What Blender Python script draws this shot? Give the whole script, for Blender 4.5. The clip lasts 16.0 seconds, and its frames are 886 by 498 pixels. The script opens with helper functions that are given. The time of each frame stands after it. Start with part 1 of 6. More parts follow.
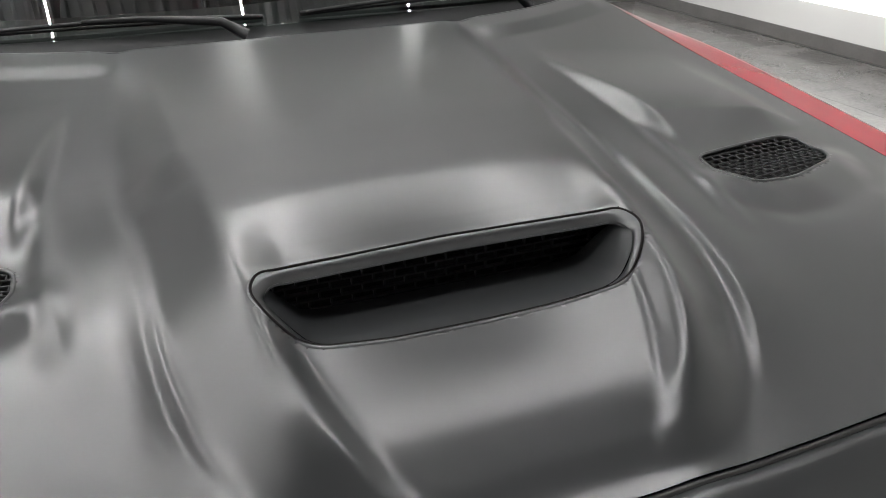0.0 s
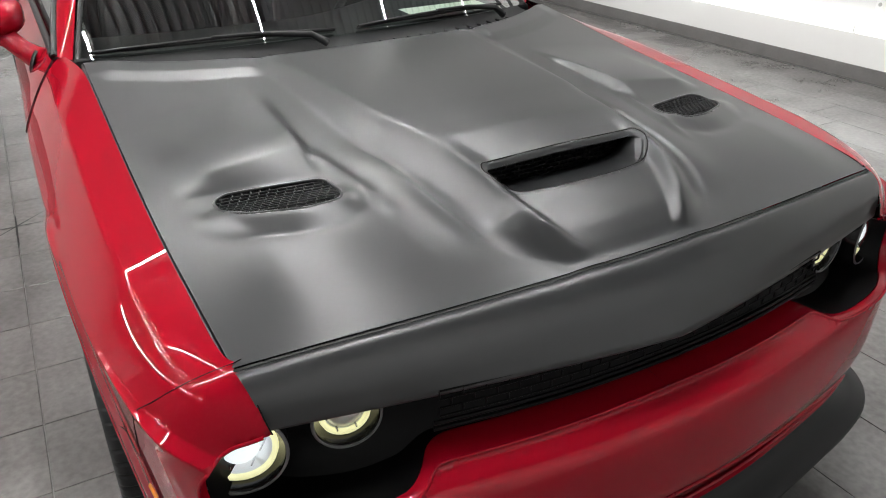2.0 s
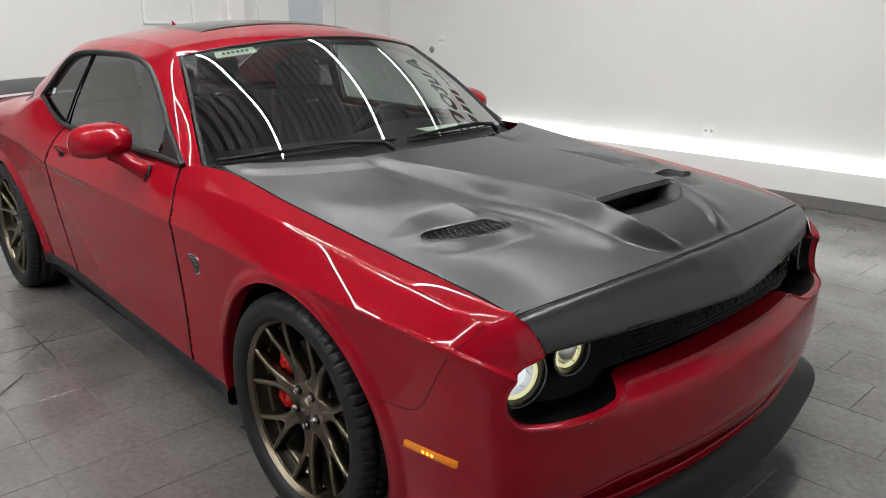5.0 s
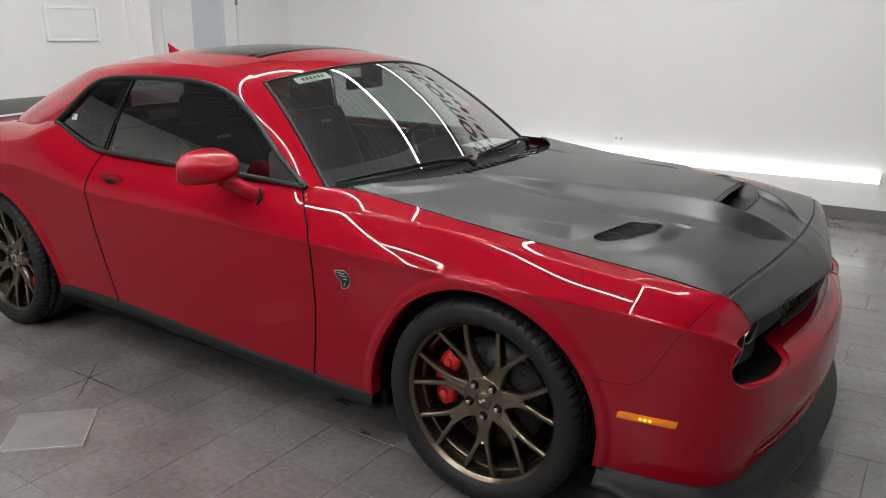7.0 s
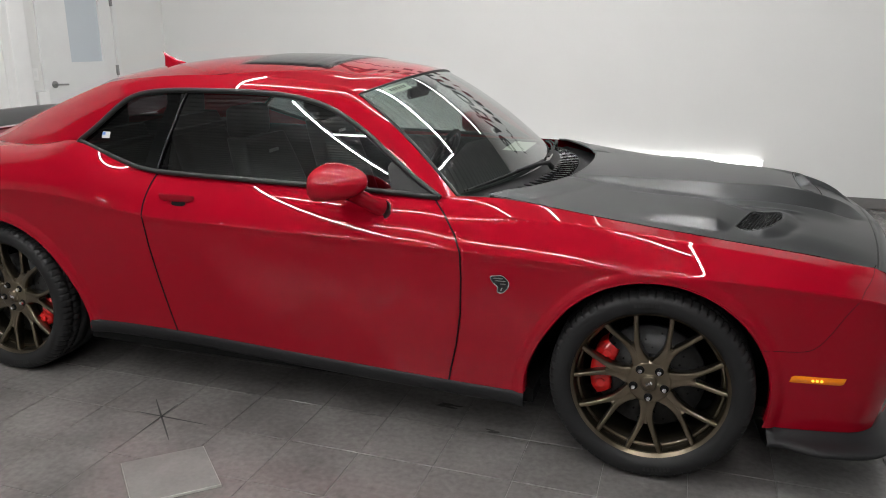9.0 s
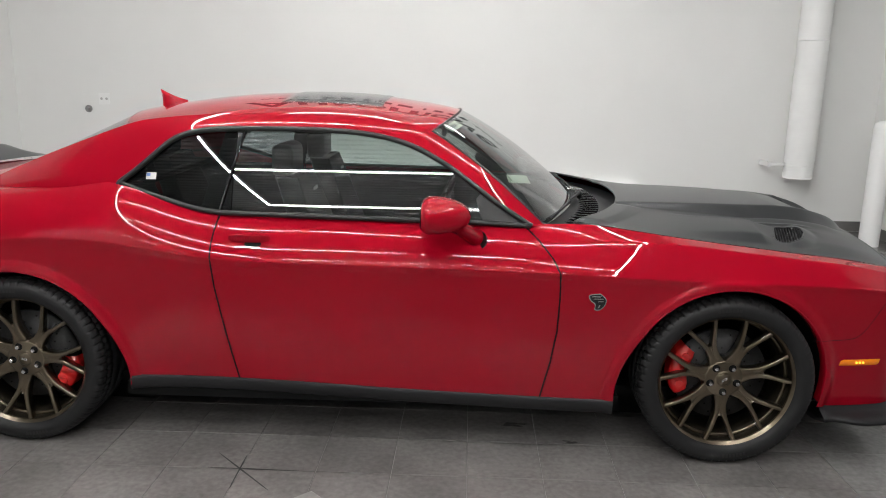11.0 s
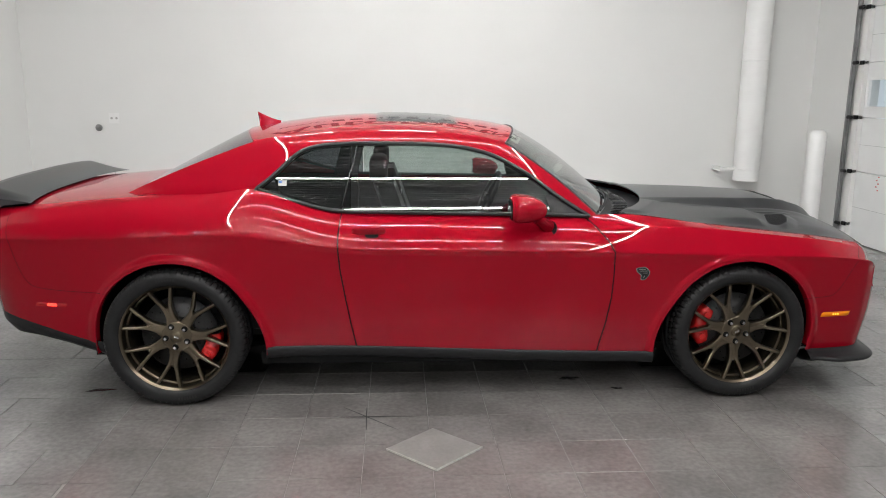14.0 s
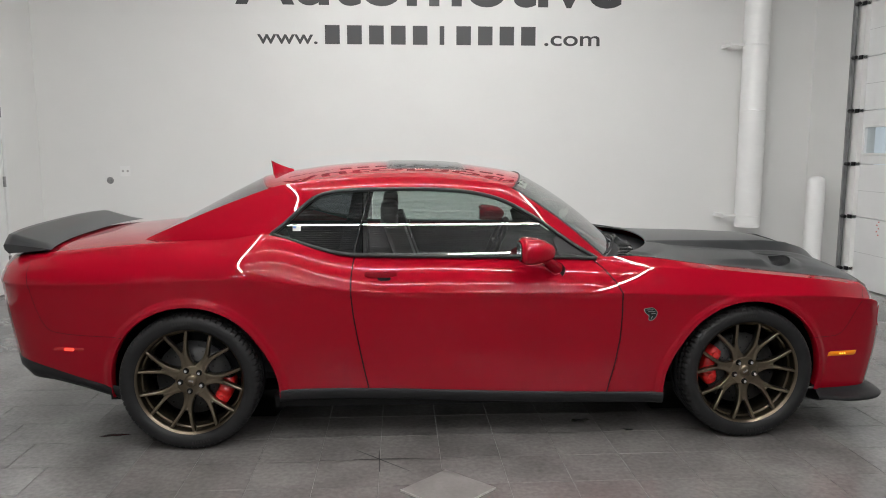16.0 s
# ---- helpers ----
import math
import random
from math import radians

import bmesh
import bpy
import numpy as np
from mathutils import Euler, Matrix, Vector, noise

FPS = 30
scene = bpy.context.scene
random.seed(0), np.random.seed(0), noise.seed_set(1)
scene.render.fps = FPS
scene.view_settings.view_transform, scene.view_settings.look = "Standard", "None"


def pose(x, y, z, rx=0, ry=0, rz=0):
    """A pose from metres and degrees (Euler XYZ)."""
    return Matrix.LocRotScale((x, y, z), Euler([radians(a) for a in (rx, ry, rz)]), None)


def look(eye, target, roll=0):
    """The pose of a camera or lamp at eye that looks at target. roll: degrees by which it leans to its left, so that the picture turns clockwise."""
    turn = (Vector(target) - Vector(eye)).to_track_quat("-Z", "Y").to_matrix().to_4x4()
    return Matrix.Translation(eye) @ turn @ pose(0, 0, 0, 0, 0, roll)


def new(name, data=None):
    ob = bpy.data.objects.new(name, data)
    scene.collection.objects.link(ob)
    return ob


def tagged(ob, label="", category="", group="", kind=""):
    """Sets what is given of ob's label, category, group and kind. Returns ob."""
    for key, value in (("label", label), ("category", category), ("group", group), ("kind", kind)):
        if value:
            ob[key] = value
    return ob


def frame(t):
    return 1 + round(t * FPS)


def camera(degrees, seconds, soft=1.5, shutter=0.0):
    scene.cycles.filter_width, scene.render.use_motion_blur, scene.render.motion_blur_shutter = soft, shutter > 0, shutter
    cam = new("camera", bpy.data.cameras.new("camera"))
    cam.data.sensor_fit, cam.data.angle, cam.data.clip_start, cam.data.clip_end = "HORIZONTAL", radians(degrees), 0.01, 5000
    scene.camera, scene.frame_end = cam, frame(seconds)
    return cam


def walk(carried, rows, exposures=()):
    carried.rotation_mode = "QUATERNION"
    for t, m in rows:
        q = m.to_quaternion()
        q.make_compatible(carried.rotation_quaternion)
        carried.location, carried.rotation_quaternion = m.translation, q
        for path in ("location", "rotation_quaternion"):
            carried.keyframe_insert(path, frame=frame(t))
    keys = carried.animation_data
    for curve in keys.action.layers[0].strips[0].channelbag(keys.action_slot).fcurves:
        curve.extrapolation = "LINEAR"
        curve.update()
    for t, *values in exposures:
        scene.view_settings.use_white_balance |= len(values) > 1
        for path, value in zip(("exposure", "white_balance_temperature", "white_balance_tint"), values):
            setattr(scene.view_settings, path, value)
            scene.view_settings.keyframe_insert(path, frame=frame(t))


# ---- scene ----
cam = camera(61.0, 16.0, soft=1.0)
PATH = [
    (0, (2.611, -0.237, 1.306), (0.925, 0.338, 0.396), -0.7),
    (0.5, (2.688, -0.357, 1.339), (1.064, 0.373, 0.427), -1.0),
    (1, (2.795, -0.559, 1.411), (1.224, 0.241, 0.467), -0.9),
    (1.5, (2.935, -0.735, 1.471), (1.399, 0.092, 0.494), -0.3),
    (2, (3.116, -0.92, 1.499), (1.575, -0.054, 0.565), -0.1),
    (2.5, (3.257, -1.08, 1.53), (1.699, -0.152, 0.687), 0.2),
    (2.8, (3.33, -1.194, 1.519), (1.773, -0.212, 0.738), 0.4),
    (3, (3.363, -1.258, 1.503), (1.811, -0.25, 0.745), 0.5),
    (3.2, (3.373, -1.321, 1.495), (1.835, -0.272, 0.763), 0.4),
    (5.3, (3.175, -2.11, 1.451), (1.812, -0.76, 0.884), 0.2),
    (5.5, (3.13, -2.211, 1.467), (1.799, -0.831, 0.897), 0.3),
    (6, (2.937, -2.379, 1.464), (1.682, -0.92, 0.918), 0.2),
    (6.5, (2.773, -2.638, 1.483), (1.61, -1.104, 0.941), 0.1),
    (7, (2.617, -2.848, 1.517), (1.551, -1.244, 0.975), 0.2),
    (7.5, (2.36, -3.001, 1.517), (1.394, -1.334, 0.979), 0.1),
    (8, (2.104, -3.185, 1.52), (1.261, -1.452, 0.984), 0.1),
    (8.5, (1.819, -3.403, 1.561), (1.098, -1.615, 1.026), 0.3),
    (9, (1.54, -3.481, 1.559), (0.941, -1.652, 1.018), 0.2),
    (9.2, (1.411, -3.505, 1.574), (0.877, -1.656, 1.031), 0.3),
    (11.3, (0.28, -3.926, 1.54), (0.258, -1.972, 1.113), 1.0),
    (11.5, (0.208, -3.986, 1.534), (0.208, -2.032, 1.111), 1.0),
    (12, (0.031, -4.204, 1.557), (0.074, -2.25, 1.134), 0.8),
    (12.5, (-0.122, -4.291, 1.558), (-0.045, -2.338, 1.132), 0.7),
    (13, (-0.272, -4.339, 1.554), (-0.173, -2.388, 1.128), 0.7),
    (13.5, (-0.327, -4.478, 1.575), (-0.216, -2.526, 1.151), 0.5),
    (14, (-0.339, -4.654, 1.594), (-0.219, -2.699, 1.19), 0.5),
    (14.5, (-0.352, -4.739, 1.615), (-0.225, -2.769, 1.295), 0.4),
    (15, (-0.377, -4.721, 1.592), (-0.248, -2.744, 1.315), 0.3),
    (15.5, (-0.393, -4.731, 1.565), (-0.267, -2.753, 1.295), 0.1),
    (16, (-0.39, -4.739, 1.559), (-0.274, -2.76, 1.292), 0.0),
]
STOPS = [(0, 0.95), (1, 0.9), (2.5, 1.12), (3.2, 0.92), (5.3, 0.69), (6.5, 0.65), (9.2, 0.7), (11.3, 0.87), (12.5, 0.99), (14, 0.9), (16, 0.7)]
walk(cam, [(t, look(eye, target, roll)) for t, eye, target, roll in PATH], STOPS)

# ---- light ----
world = bpy.data.worlds.new("world")
scene.world = world
world.use_nodes = True
world.node_tree.nodes["Background"].inputs[0].default_value = (0.75, 0.78, 0.8, 1)
world.node_tree.nodes["Background"].inputs[1].default_value = 0.3


# ---- materials ----
def mat(name, color, rough=0.5, metal=0.0, coat=0.0, coat_rough=0.03, spec=0.5, var=0.0, scale=8.0, bump=0.0, bump_scale=200.0,
        emit=None, power=0.0, rough_var=0.0, var2=0.0, scale2=60.0):
    m = bpy.data.materials.new(name)
    m.use_nodes = True
    nt = m.node_tree
    b = nt.nodes["Principled BSDF"]
    b.inputs["Base Color"].default_value = (*color, 1)
    b.inputs["Roughness"].default_value = rough
    b.inputs["Metallic"].default_value = metal
    b.inputs["Coat Weight"].default_value = coat
    b.inputs["Coat Roughness"].default_value = coat_rough
    b.inputs["Specular IOR Level"].default_value = spec
    if emit:
        b.inputs["Emission Color"].default_value = (*emit, 1)
        b.inputs["Emission Strength"].default_value = power
    tc = nt.nodes.new("ShaderNodeTexCoord")
    if var or rough_var:
        n = nt.nodes.new("ShaderNodeTexNoise")
        n.inputs["Scale"].default_value = scale
        n.inputs["Detail"].default_value = 6
        nt.links.new(tc.outputs["Object"], n.inputs["Vector"])
        if var:
            n2 = nt.nodes.new("ShaderNodeTexNoise")
            n2.inputs["Scale"].default_value = scale2
            n2.inputs["Detail"].default_value = 4
            nt.links.new(tc.outputs["Object"], n2.inputs["Vector"])
            r = nt.nodes.new("ShaderNodeMapRange")
            r.inputs[1].default_value, r.inputs[2].default_value = 0.3, 0.7
            r.inputs[3].default_value, r.inputs[4].default_value = 1 - var, 1 + var
            nt.links.new(n.outputs[0], r.inputs[0])
            r2 = nt.nodes.new("ShaderNodeMapRange")
            r2.inputs[1].default_value, r2.inputs[2].default_value = 0.3, 0.7
            r2.inputs[3].default_value, r2.inputs[4].default_value = 1 - var2, 1 + var2
            nt.links.new(n2.outputs[0], r2.inputs[0])
            mul = nt.nodes.new("ShaderNodeMath")
            mul.operation = "MULTIPLY"
            nt.links.new(r.outputs[0], mul.inputs[0])
            nt.links.new(r2.outputs[0], mul.inputs[1])
            mx = nt.nodes.new("ShaderNodeVectorMath")
            mx.operation = "SCALE"
            mx.inputs[0].default_value = color
            nt.links.new(mul.outputs[0], mx.inputs["Scale"])
            nt.links.new(mx.outputs[0], b.inputs["Base Color"])
        if rough_var:
            r = nt.nodes.new("ShaderNodeMapRange")
            r.inputs[1].default_value, r.inputs[2].default_value = 0.3, 0.7
            r.inputs[3].default_value, r.inputs[4].default_value = rough - rough_var, rough + rough_var
            nt.links.new(n.outputs[0], r.inputs[0])
            nt.links.new(r.outputs[0], b.inputs["Roughness"])
    if bump:
        n = nt.nodes.new("ShaderNodeTexNoise")
        n.inputs["Scale"].default_value = bump_scale
        n.inputs["Detail"].default_value = 3
        nt.links.new(tc.outputs["Object"], n.inputs["Vector"])
        bp = nt.nodes.new("ShaderNodeBump")
        bp.inputs["Strength"].default_value = bump
        bp.inputs["Distance"].default_value = 0.002
        nt.links.new(n.outputs[0], bp.inputs["Height"])
        nt.links.new(bp.outputs[0], b.inputs["Normal"])
    return m


def glass(name, tint, gloss=0.08, rise=3.2):
    """A thin pane: tinted see-through, with a mirror gloss that grows at a slant."""
    m = bpy.data.materials.new(name)
    m.use_nodes = True
    nt = m.node_tree
    nt.nodes.remove(nt.nodes["Principled BSDF"])
    tr = nt.nodes.new("ShaderNodeBsdfTransparent")
    tr.inputs[0].default_value = (*tint, 1)
    gl = nt.nodes.new("ShaderNodeBsdfGlossy")
    gl.inputs["Roughness"].default_value = 0.0
    lw = nt.nodes.new("ShaderNodeLayerWeight")
    lw.inputs[0].default_value = 0.5
    pw = nt.nodes.new("ShaderNodeMath")
    pw.operation = "POWER"
    pw.inputs[1].default_value = rise
    ma = nt.nodes.new("ShaderNodeMath")
    ma.operation = "MULTIPLY_ADD"
    ma.inputs[1].default_value, ma.inputs[2].default_value = 1 - gloss, gloss
    mix = nt.nodes.new("ShaderNodeMixShader")
    nt.links.new(lw.outputs["Facing"], pw.inputs[0])
    nt.links.new(pw.outputs[0], ma.inputs[0])
    nt.links.new(ma.outputs[0], mix.inputs[0])
    nt.links.new(tr.outputs[0], mix.inputs[1])
    nt.links.new(gl.outputs[0], mix.inputs[2])
    nt.links.new(mix.outputs[0], nt.nodes["Material Output"].inputs[0])
    return m


RED = mat("red_paint", (0.28, 0.0022, 0.0115), 0.5, 0.15, 1.0, 0.004, 0.0, var=0.03, scale=900, var2=0.0)
RED.node_tree.nodes["Principled BSDF"].inputs["Coat IOR"].default_value = 1.36
SATIN = mat("satin_black", (0.023, 0.024, 0.025), 0.285, 0.0, 0.0, spec=0.6, bump=0.015, bump_scale=900)
BLACK = mat("black_plastic", (0.01, 0.01, 0.011), 0.5, spec=0.28, bump=0.1, bump_scale=500)
GLOSSBLACK = mat("gloss_black", (0.008, 0.008, 0.009), 0.12)
# near-black linings; also stands for the shade in holes and recesses
VOID = mat("dark_lining_and_shade", (0.006, 0.006, 0.006), 0.9, spec=0.1)
RUBBER = mat("tyre_rubber", (0.011, 0.011, 0.0115), 0.55, spec=0.28, var=0.15, scale=20, bump=0.1, bump_scale=300)
# near-black that stands for the shade inside gaps; also the scoop gasket
GAP = mat("gap_shade_and_gasket", (0.006, 0.005, 0.005), 0.9, spec=0.1)
SEAL = mat("rubber_seal", (0.01, 0.01, 0.01), 0.45, spec=0.4)
BRONZE = mat("bronze_wheel", (0.165, 0.135, 0.095), 0.3, 1.0, 0.3, 0.08, var=0.05, scale=30)
# the wheel bronze again, with the wheel well's shade put into its colour
BARREL = mat("shaded_bronze_barrel", (0.05, 0.042, 0.03), 0.45, 0.9)
GRILLEBLACK = mat("grille_black", (0.003, 0.003, 0.0032), 0.4, spec=0.08)
CHROME = mat("chrome", (0.75, 0.75, 0.76), 0.12, 1.0)
STEEL = mat("brake_steel", (0.05, 0.05, 0.05), 0.5, 0.7, var=0.15, scale=60)
CALIPER = mat("caliper_red", (0.55, 0.012, 0.012), 0.3, 0, 0.6)
AMBER = mat("amber_lens", (0.85, 0.22, 0.004), 0.15, coat=0.5)
AMBERLIT = mat("amber_diode", (1.0, 0.5, 0.05), 0.3, emit=(1.0, 0.42, 0.03), power=1.1)
REDLIT = mat("red_diode", (0.9, 0.05, 0.03), 0.3, emit=(1.0, 0.03, 0.02), power=1.6)
REDLENS = mat("red_lens", (0.4, 0.005, 0.01), 0.15, 0, 1.0)
LAMPWHITE = mat("lamp_ring", (0.9, 0.88, 0.6), 0.3, emit=(1.0, 0.95, 0.5), power=0.4)
LAMPLIT = mat("lit_projector", (0.9, 0.92, 0.95), 0.2, emit=(0.92, 0.96, 1.0), power=0.45)
LAMPBOWL = mat("lamp_reflector", (0.85, 0.86, 0.88), 0.3, 0.6)
WALLM = mat("white_wall_paint", (0.745, 0.745, 0.73), 0.55, var=0.012, scale=2.0, bump=0.03, bump_scale=350, spec=0.3)
# dark grey for unseen walls, to keep white reflections off the car
GREYWALLM = mat("grey_unseen_wall", (0.15, 0.15, 0.148), 0.6, var=0.03, scale=2.0)
WHITEM = mat("white_enamel", (0.8, 0.8, 0.79), 0.35, var=0.02, scale=6)
DOORM = mat("white_door_paint", (0.74, 0.745, 0.74), 0.4, var=0.02, scale=5)
CEILM = mat("ceiling_metal", (0.22, 0.225, 0.225), 0.5, var=0.1, scale=3)
BASEM = mat("grey_baseboard", (0.15, 0.145, 0.14), 0.4, var=0.12, scale=5, var2=0.05)
TUBEM = mat("lit_tube", (1, 1, 1), 0.4, emit=(0.995, 0.99, 0.98), power=125.0)
DIMTUBEM = mat("dim_lit_tube", (1, 1, 1), 0.4, emit=(0.995, 0.99, 0.98), power=18.0)
# for the fill bars added behind the camera
FILLTUBEM = mat("fill_lit_tube", (1, 1, 1), 0.4, emit=(0.995, 0.99, 0.98), power=170.0)
LOWTUBEM = mat("lit_low_tube", (1, 1, 1), 0.4, emit=(1.0, 1.0, 0.98), power=1.0)
LETTERM = mat("dark_vinyl", (0.05, 0.05, 0.052), 0.5)
INTERIOR = mat("dark_interior", (0.004, 0.0042, 0.0045), 0.6, spec=0.15, var=0.1, scale=10, bump=0.05)
LEATHER = mat("dark_leather", (0.0045, 0.0045, 0.0048), 0.5, spec=0.18, var=0.1, scale=15, bump=0.1, bump_scale=250)
GREYSTEEL = mat("track_steel", (0.3, 0.3, 0.3), 0.4, 0.8, var=0.2, scale=10)
PAPER = mat("pale_label", (0.75, 0.82, 0.68), 0.6)
WSGLASS = glass("windscreen_glass", (0.74, 0.81, 0.785), 0.17, 2.1)
SIDEGLASS = glass("side_glass", (0.72, 0.8, 0.775), 0.24)
DARKGLASS = glass("dark_glass", (0.25, 0.28, 0.29), 0.12)
LENS = glass("lamp_lens", (0.9, 0.92, 0.92), 0.05)


def tile_material(name, color):
    """Grey porcelain with a cloudy matt surface, each tile of its own shade."""
    m = mat(name, color, 0.2, spec=0.68)
    nt = m.node_tree
    b = nt.nodes["Principled BSDF"]
    info = nt.nodes.new("ShaderNodeObjectInfo")
    geo = nt.nodes.new("ShaderNodeNewGeometry")
    n1 = nt.nodes.new("ShaderNodeTexNoise")
    n1.inputs["Scale"].default_value, n1.inputs["Detail"].default_value, n1.inputs["Distortion"].default_value = 2.5, 6, 0.0
    n2 = nt.nodes.new("ShaderNodeTexNoise")
    n2.inputs["Scale"].default_value, n2.inputs["Detail"].default_value = 40, 5
    nt.links.new(geo.outputs["Position"], n1.inputs["Vector"])
    nt.links.new(geo.outputs["Position"], n2.inputs["Vector"])
    parts = []
    for src, lo, hi in ((n1.outputs[0], 0.4, 1.6), (n2.outputs[0], 0.65, 1.35), (info.outputs["Random"], 0.95, 1.05), (geo.outputs["Random Per Island"], 0.97, 1.03)):
        r = nt.nodes.new("ShaderNodeMath")
        r.operation = "MULTIPLY_ADD"
        r.inputs[1].default_value, r.inputs[2].default_value = hi - lo, lo
        nt.links.new(src, r.inputs[0])
        parts.append(r.outputs[0])
    acc = parts[0]
    for p in parts[1:]:
        mu = nt.nodes.new("ShaderNodeMath")
        mu.operation = "MULTIPLY"
        nt.links.new(acc, mu.inputs[0])
        nt.links.new(p, mu.inputs[1])
        acc = mu.outputs[0]
    sc = nt.nodes.new("ShaderNodeVectorMath")
    sc.operation = "SCALE"
    sc.inputs[0].default_value = color
    nt.links.new(acc, sc.inputs["Scale"])
    nt.links.new(sc.outputs[0], b.inputs["Base Color"])
    wear = nt.nodes.new("ShaderNodeMapRange")
    wear.inputs[1].default_value, wear.inputs[2].default_value, wear.inputs[3].default_value, wear.inputs[4].default_value = 0.3, 0.7, 0.13, 0.25
    nt.links.new(n1.outputs[0], wear.inputs[0])
    nt.links.new(wear.outputs[0], b.inputs["Roughness"])
    return m


TILE = tile_material("dark_grey_porcelain", (0.142, 0.133, 0.129))
PLANK = tile_material("pale_grey_porcelain", (0.168, 0.162, 0.158))
GROUT = mat("grey_grout", (0.16, 0.153, 0.147), 0.8, var=0.2, scale=4)


# ---- mesh helpers ----
def link(name, verts, faces, material, parent=None, label="", smooth=True):
    me = bpy.data.meshes.new(name)
    me.from_pydata([tuple(map(float, v)) for v in verts], [], [tuple(map(int, f)) for f in faces])
    me.validate()
    if material:
        me.materials.append(material)
    if smooth:
        me.polygons.foreach_set("use_smooth", [True] * len(me.polygons))
    ob = new(name, me)
    ob.parent = parent
    if label:
        ob["label"] = label
    return ob


def part(name, bm, material, parent, label="", smooth=False):
    me = bpy.data.meshes.new(name)
    bm.normal_update()
    bm.to_mesh(me)
    bm.free()
    me.materials.append(material)
    if smooth:
        me.polygons.foreach_set("use_smooth", [True] * len(me.polygons))
    ob = new(name, me)
    ob.parent = parent
    if label:
        ob["label"] = label
    return ob


def box(x0, x1, y0, y1, z0, z1, bevel=0.0, seg=2):
    bm = bmesh.new()
    bmesh.ops.create_cube(bm, size=1, matrix=Matrix.Translation(((x0 + x1) / 2, (y0 + y1) / 2, (z0 + z1) / 2)) @ Matrix.Diagonal((x1 - x0, y1 - y0, z1 - z0, 1)))
    if bevel:
        bmesh.ops.bevel(bm, geom=list(bm.edges), offset=bevel, segments=seg, affect="EDGES", profile=0.5)
    return bm


def cyl(p, q, r, r2=None, seg=24, bevel=0.0):
    p, q = Vector(p), Vector(q)
    bm = bmesh.new()
    m = Matrix.Translation((p + q) / 2) @ (q - p).to_track_quat("Z", "Y").to_matrix().to_4x4()
    bmesh.ops.create_cone(bm, cap_ends=True, segments=seg, radius1=r, radius2=r if r2 is None else r2, depth=(q - p).length, matrix=m)
    if bevel:
        bmesh.ops.bevel(bm, geom=[e for e in bm.edges if e.calc_face_angle(0) > 0.8], offset=bevel, segments=2, affect="EDGES")
    return bm


def merge(*bms):
    out = bmesh.new()
    for b in bms:
        me = bpy.data.meshes.new("tmp")
        b.to_mesh(me)
        b.free()
        out.from_mesh(me)
        bpy.data.meshes.remove(me)
    return out


def tube_mesh(path, r, n=6, ry=None):
    """Verts and faces of a round bar along a path of points, closed at its ends."""
    path = [Vector(p) for p in path]
    vs, fs = [], []
    up = Vector((0, 0, 1))
    for i, p in enumerate(path):
        d = (path[min(i + 1, len(path) - 1)] - path[max(i - 1, 0)]).normalized()
        a = d.cross(up)
        a = a.normalized() if a.length > 1e-4 else Vector((1, 0, 0))
        b = a.cross(d).normalized()
        rr = r[i] if isinstance(r, (list, tuple)) else r
        for k in range(n):
            t = 2 * math.pi * k / n
            vs.append(p + a * (rr * math.cos(t)) + b * ((ry or rr) * math.sin(t)))
    for i in range(len(path) - 1):
        for k in range(n):
            k2 = (k + 1) % n
            fs.append((i * n + k, i * n + k2, (i + 1) * n + k2, (i + 1) * n + k))
    fs.append(tuple(range(n)))
    fs.append(tuple(range(len(path) * n - 1, (len(path) - 1) * n - 1, -1)))
    return vs, fs


def tube(name, path, r, material, parent, n=6, label="", ry=None):
    vs, fs = tube_mesh(path, r, n, ry)
    return link(name, vs, fs, material, parent, label)


def grid_faces(n, m):
    return [(i * m + j, i * m + j + 1, (i + 1) * m + j + 1, (i + 1) * m + j) for i in range(n - 1) for j in range(m - 1)]


def spline(x, xs, ys):
    """A smooth curve through the given points that never overshoots."""
    xs, ys, x = np.asarray(xs, float), np.asarray(ys, float), np.asarray(x, float)
    h, d = np.diff(xs), np.diff(ys) / np.diff(xs)
    m = np.zeros(len(xs))
    for i in range(1, len(xs) - 1):
        if d[i - 1] * d[i] > 0:
            w1, w2 = 2 * h[i] + h[i - 1], h[i] + 2 * h[i - 1]
            m[i] = (w1 + w2) / (w1 / d[i - 1] + w2 / d[i])
    m[0], m[-1] = d[0], d[-1]
    x = np.clip(x, xs[0], xs[-1])
    i = np.clip(np.searchsorted(xs, x) - 1, 0, len(h) - 1)
    t = (x - xs[i]) / h[i]
    return (ys[i] * (2 * t**3 - 3 * t**2 + 1) + h[i] * m[i] * (t**3 - 2 * t**2 + t) + ys[i + 1] * (3 * t**2 - 2 * t**3) + h[i] * m[i + 1] * (t**3 - t**2))


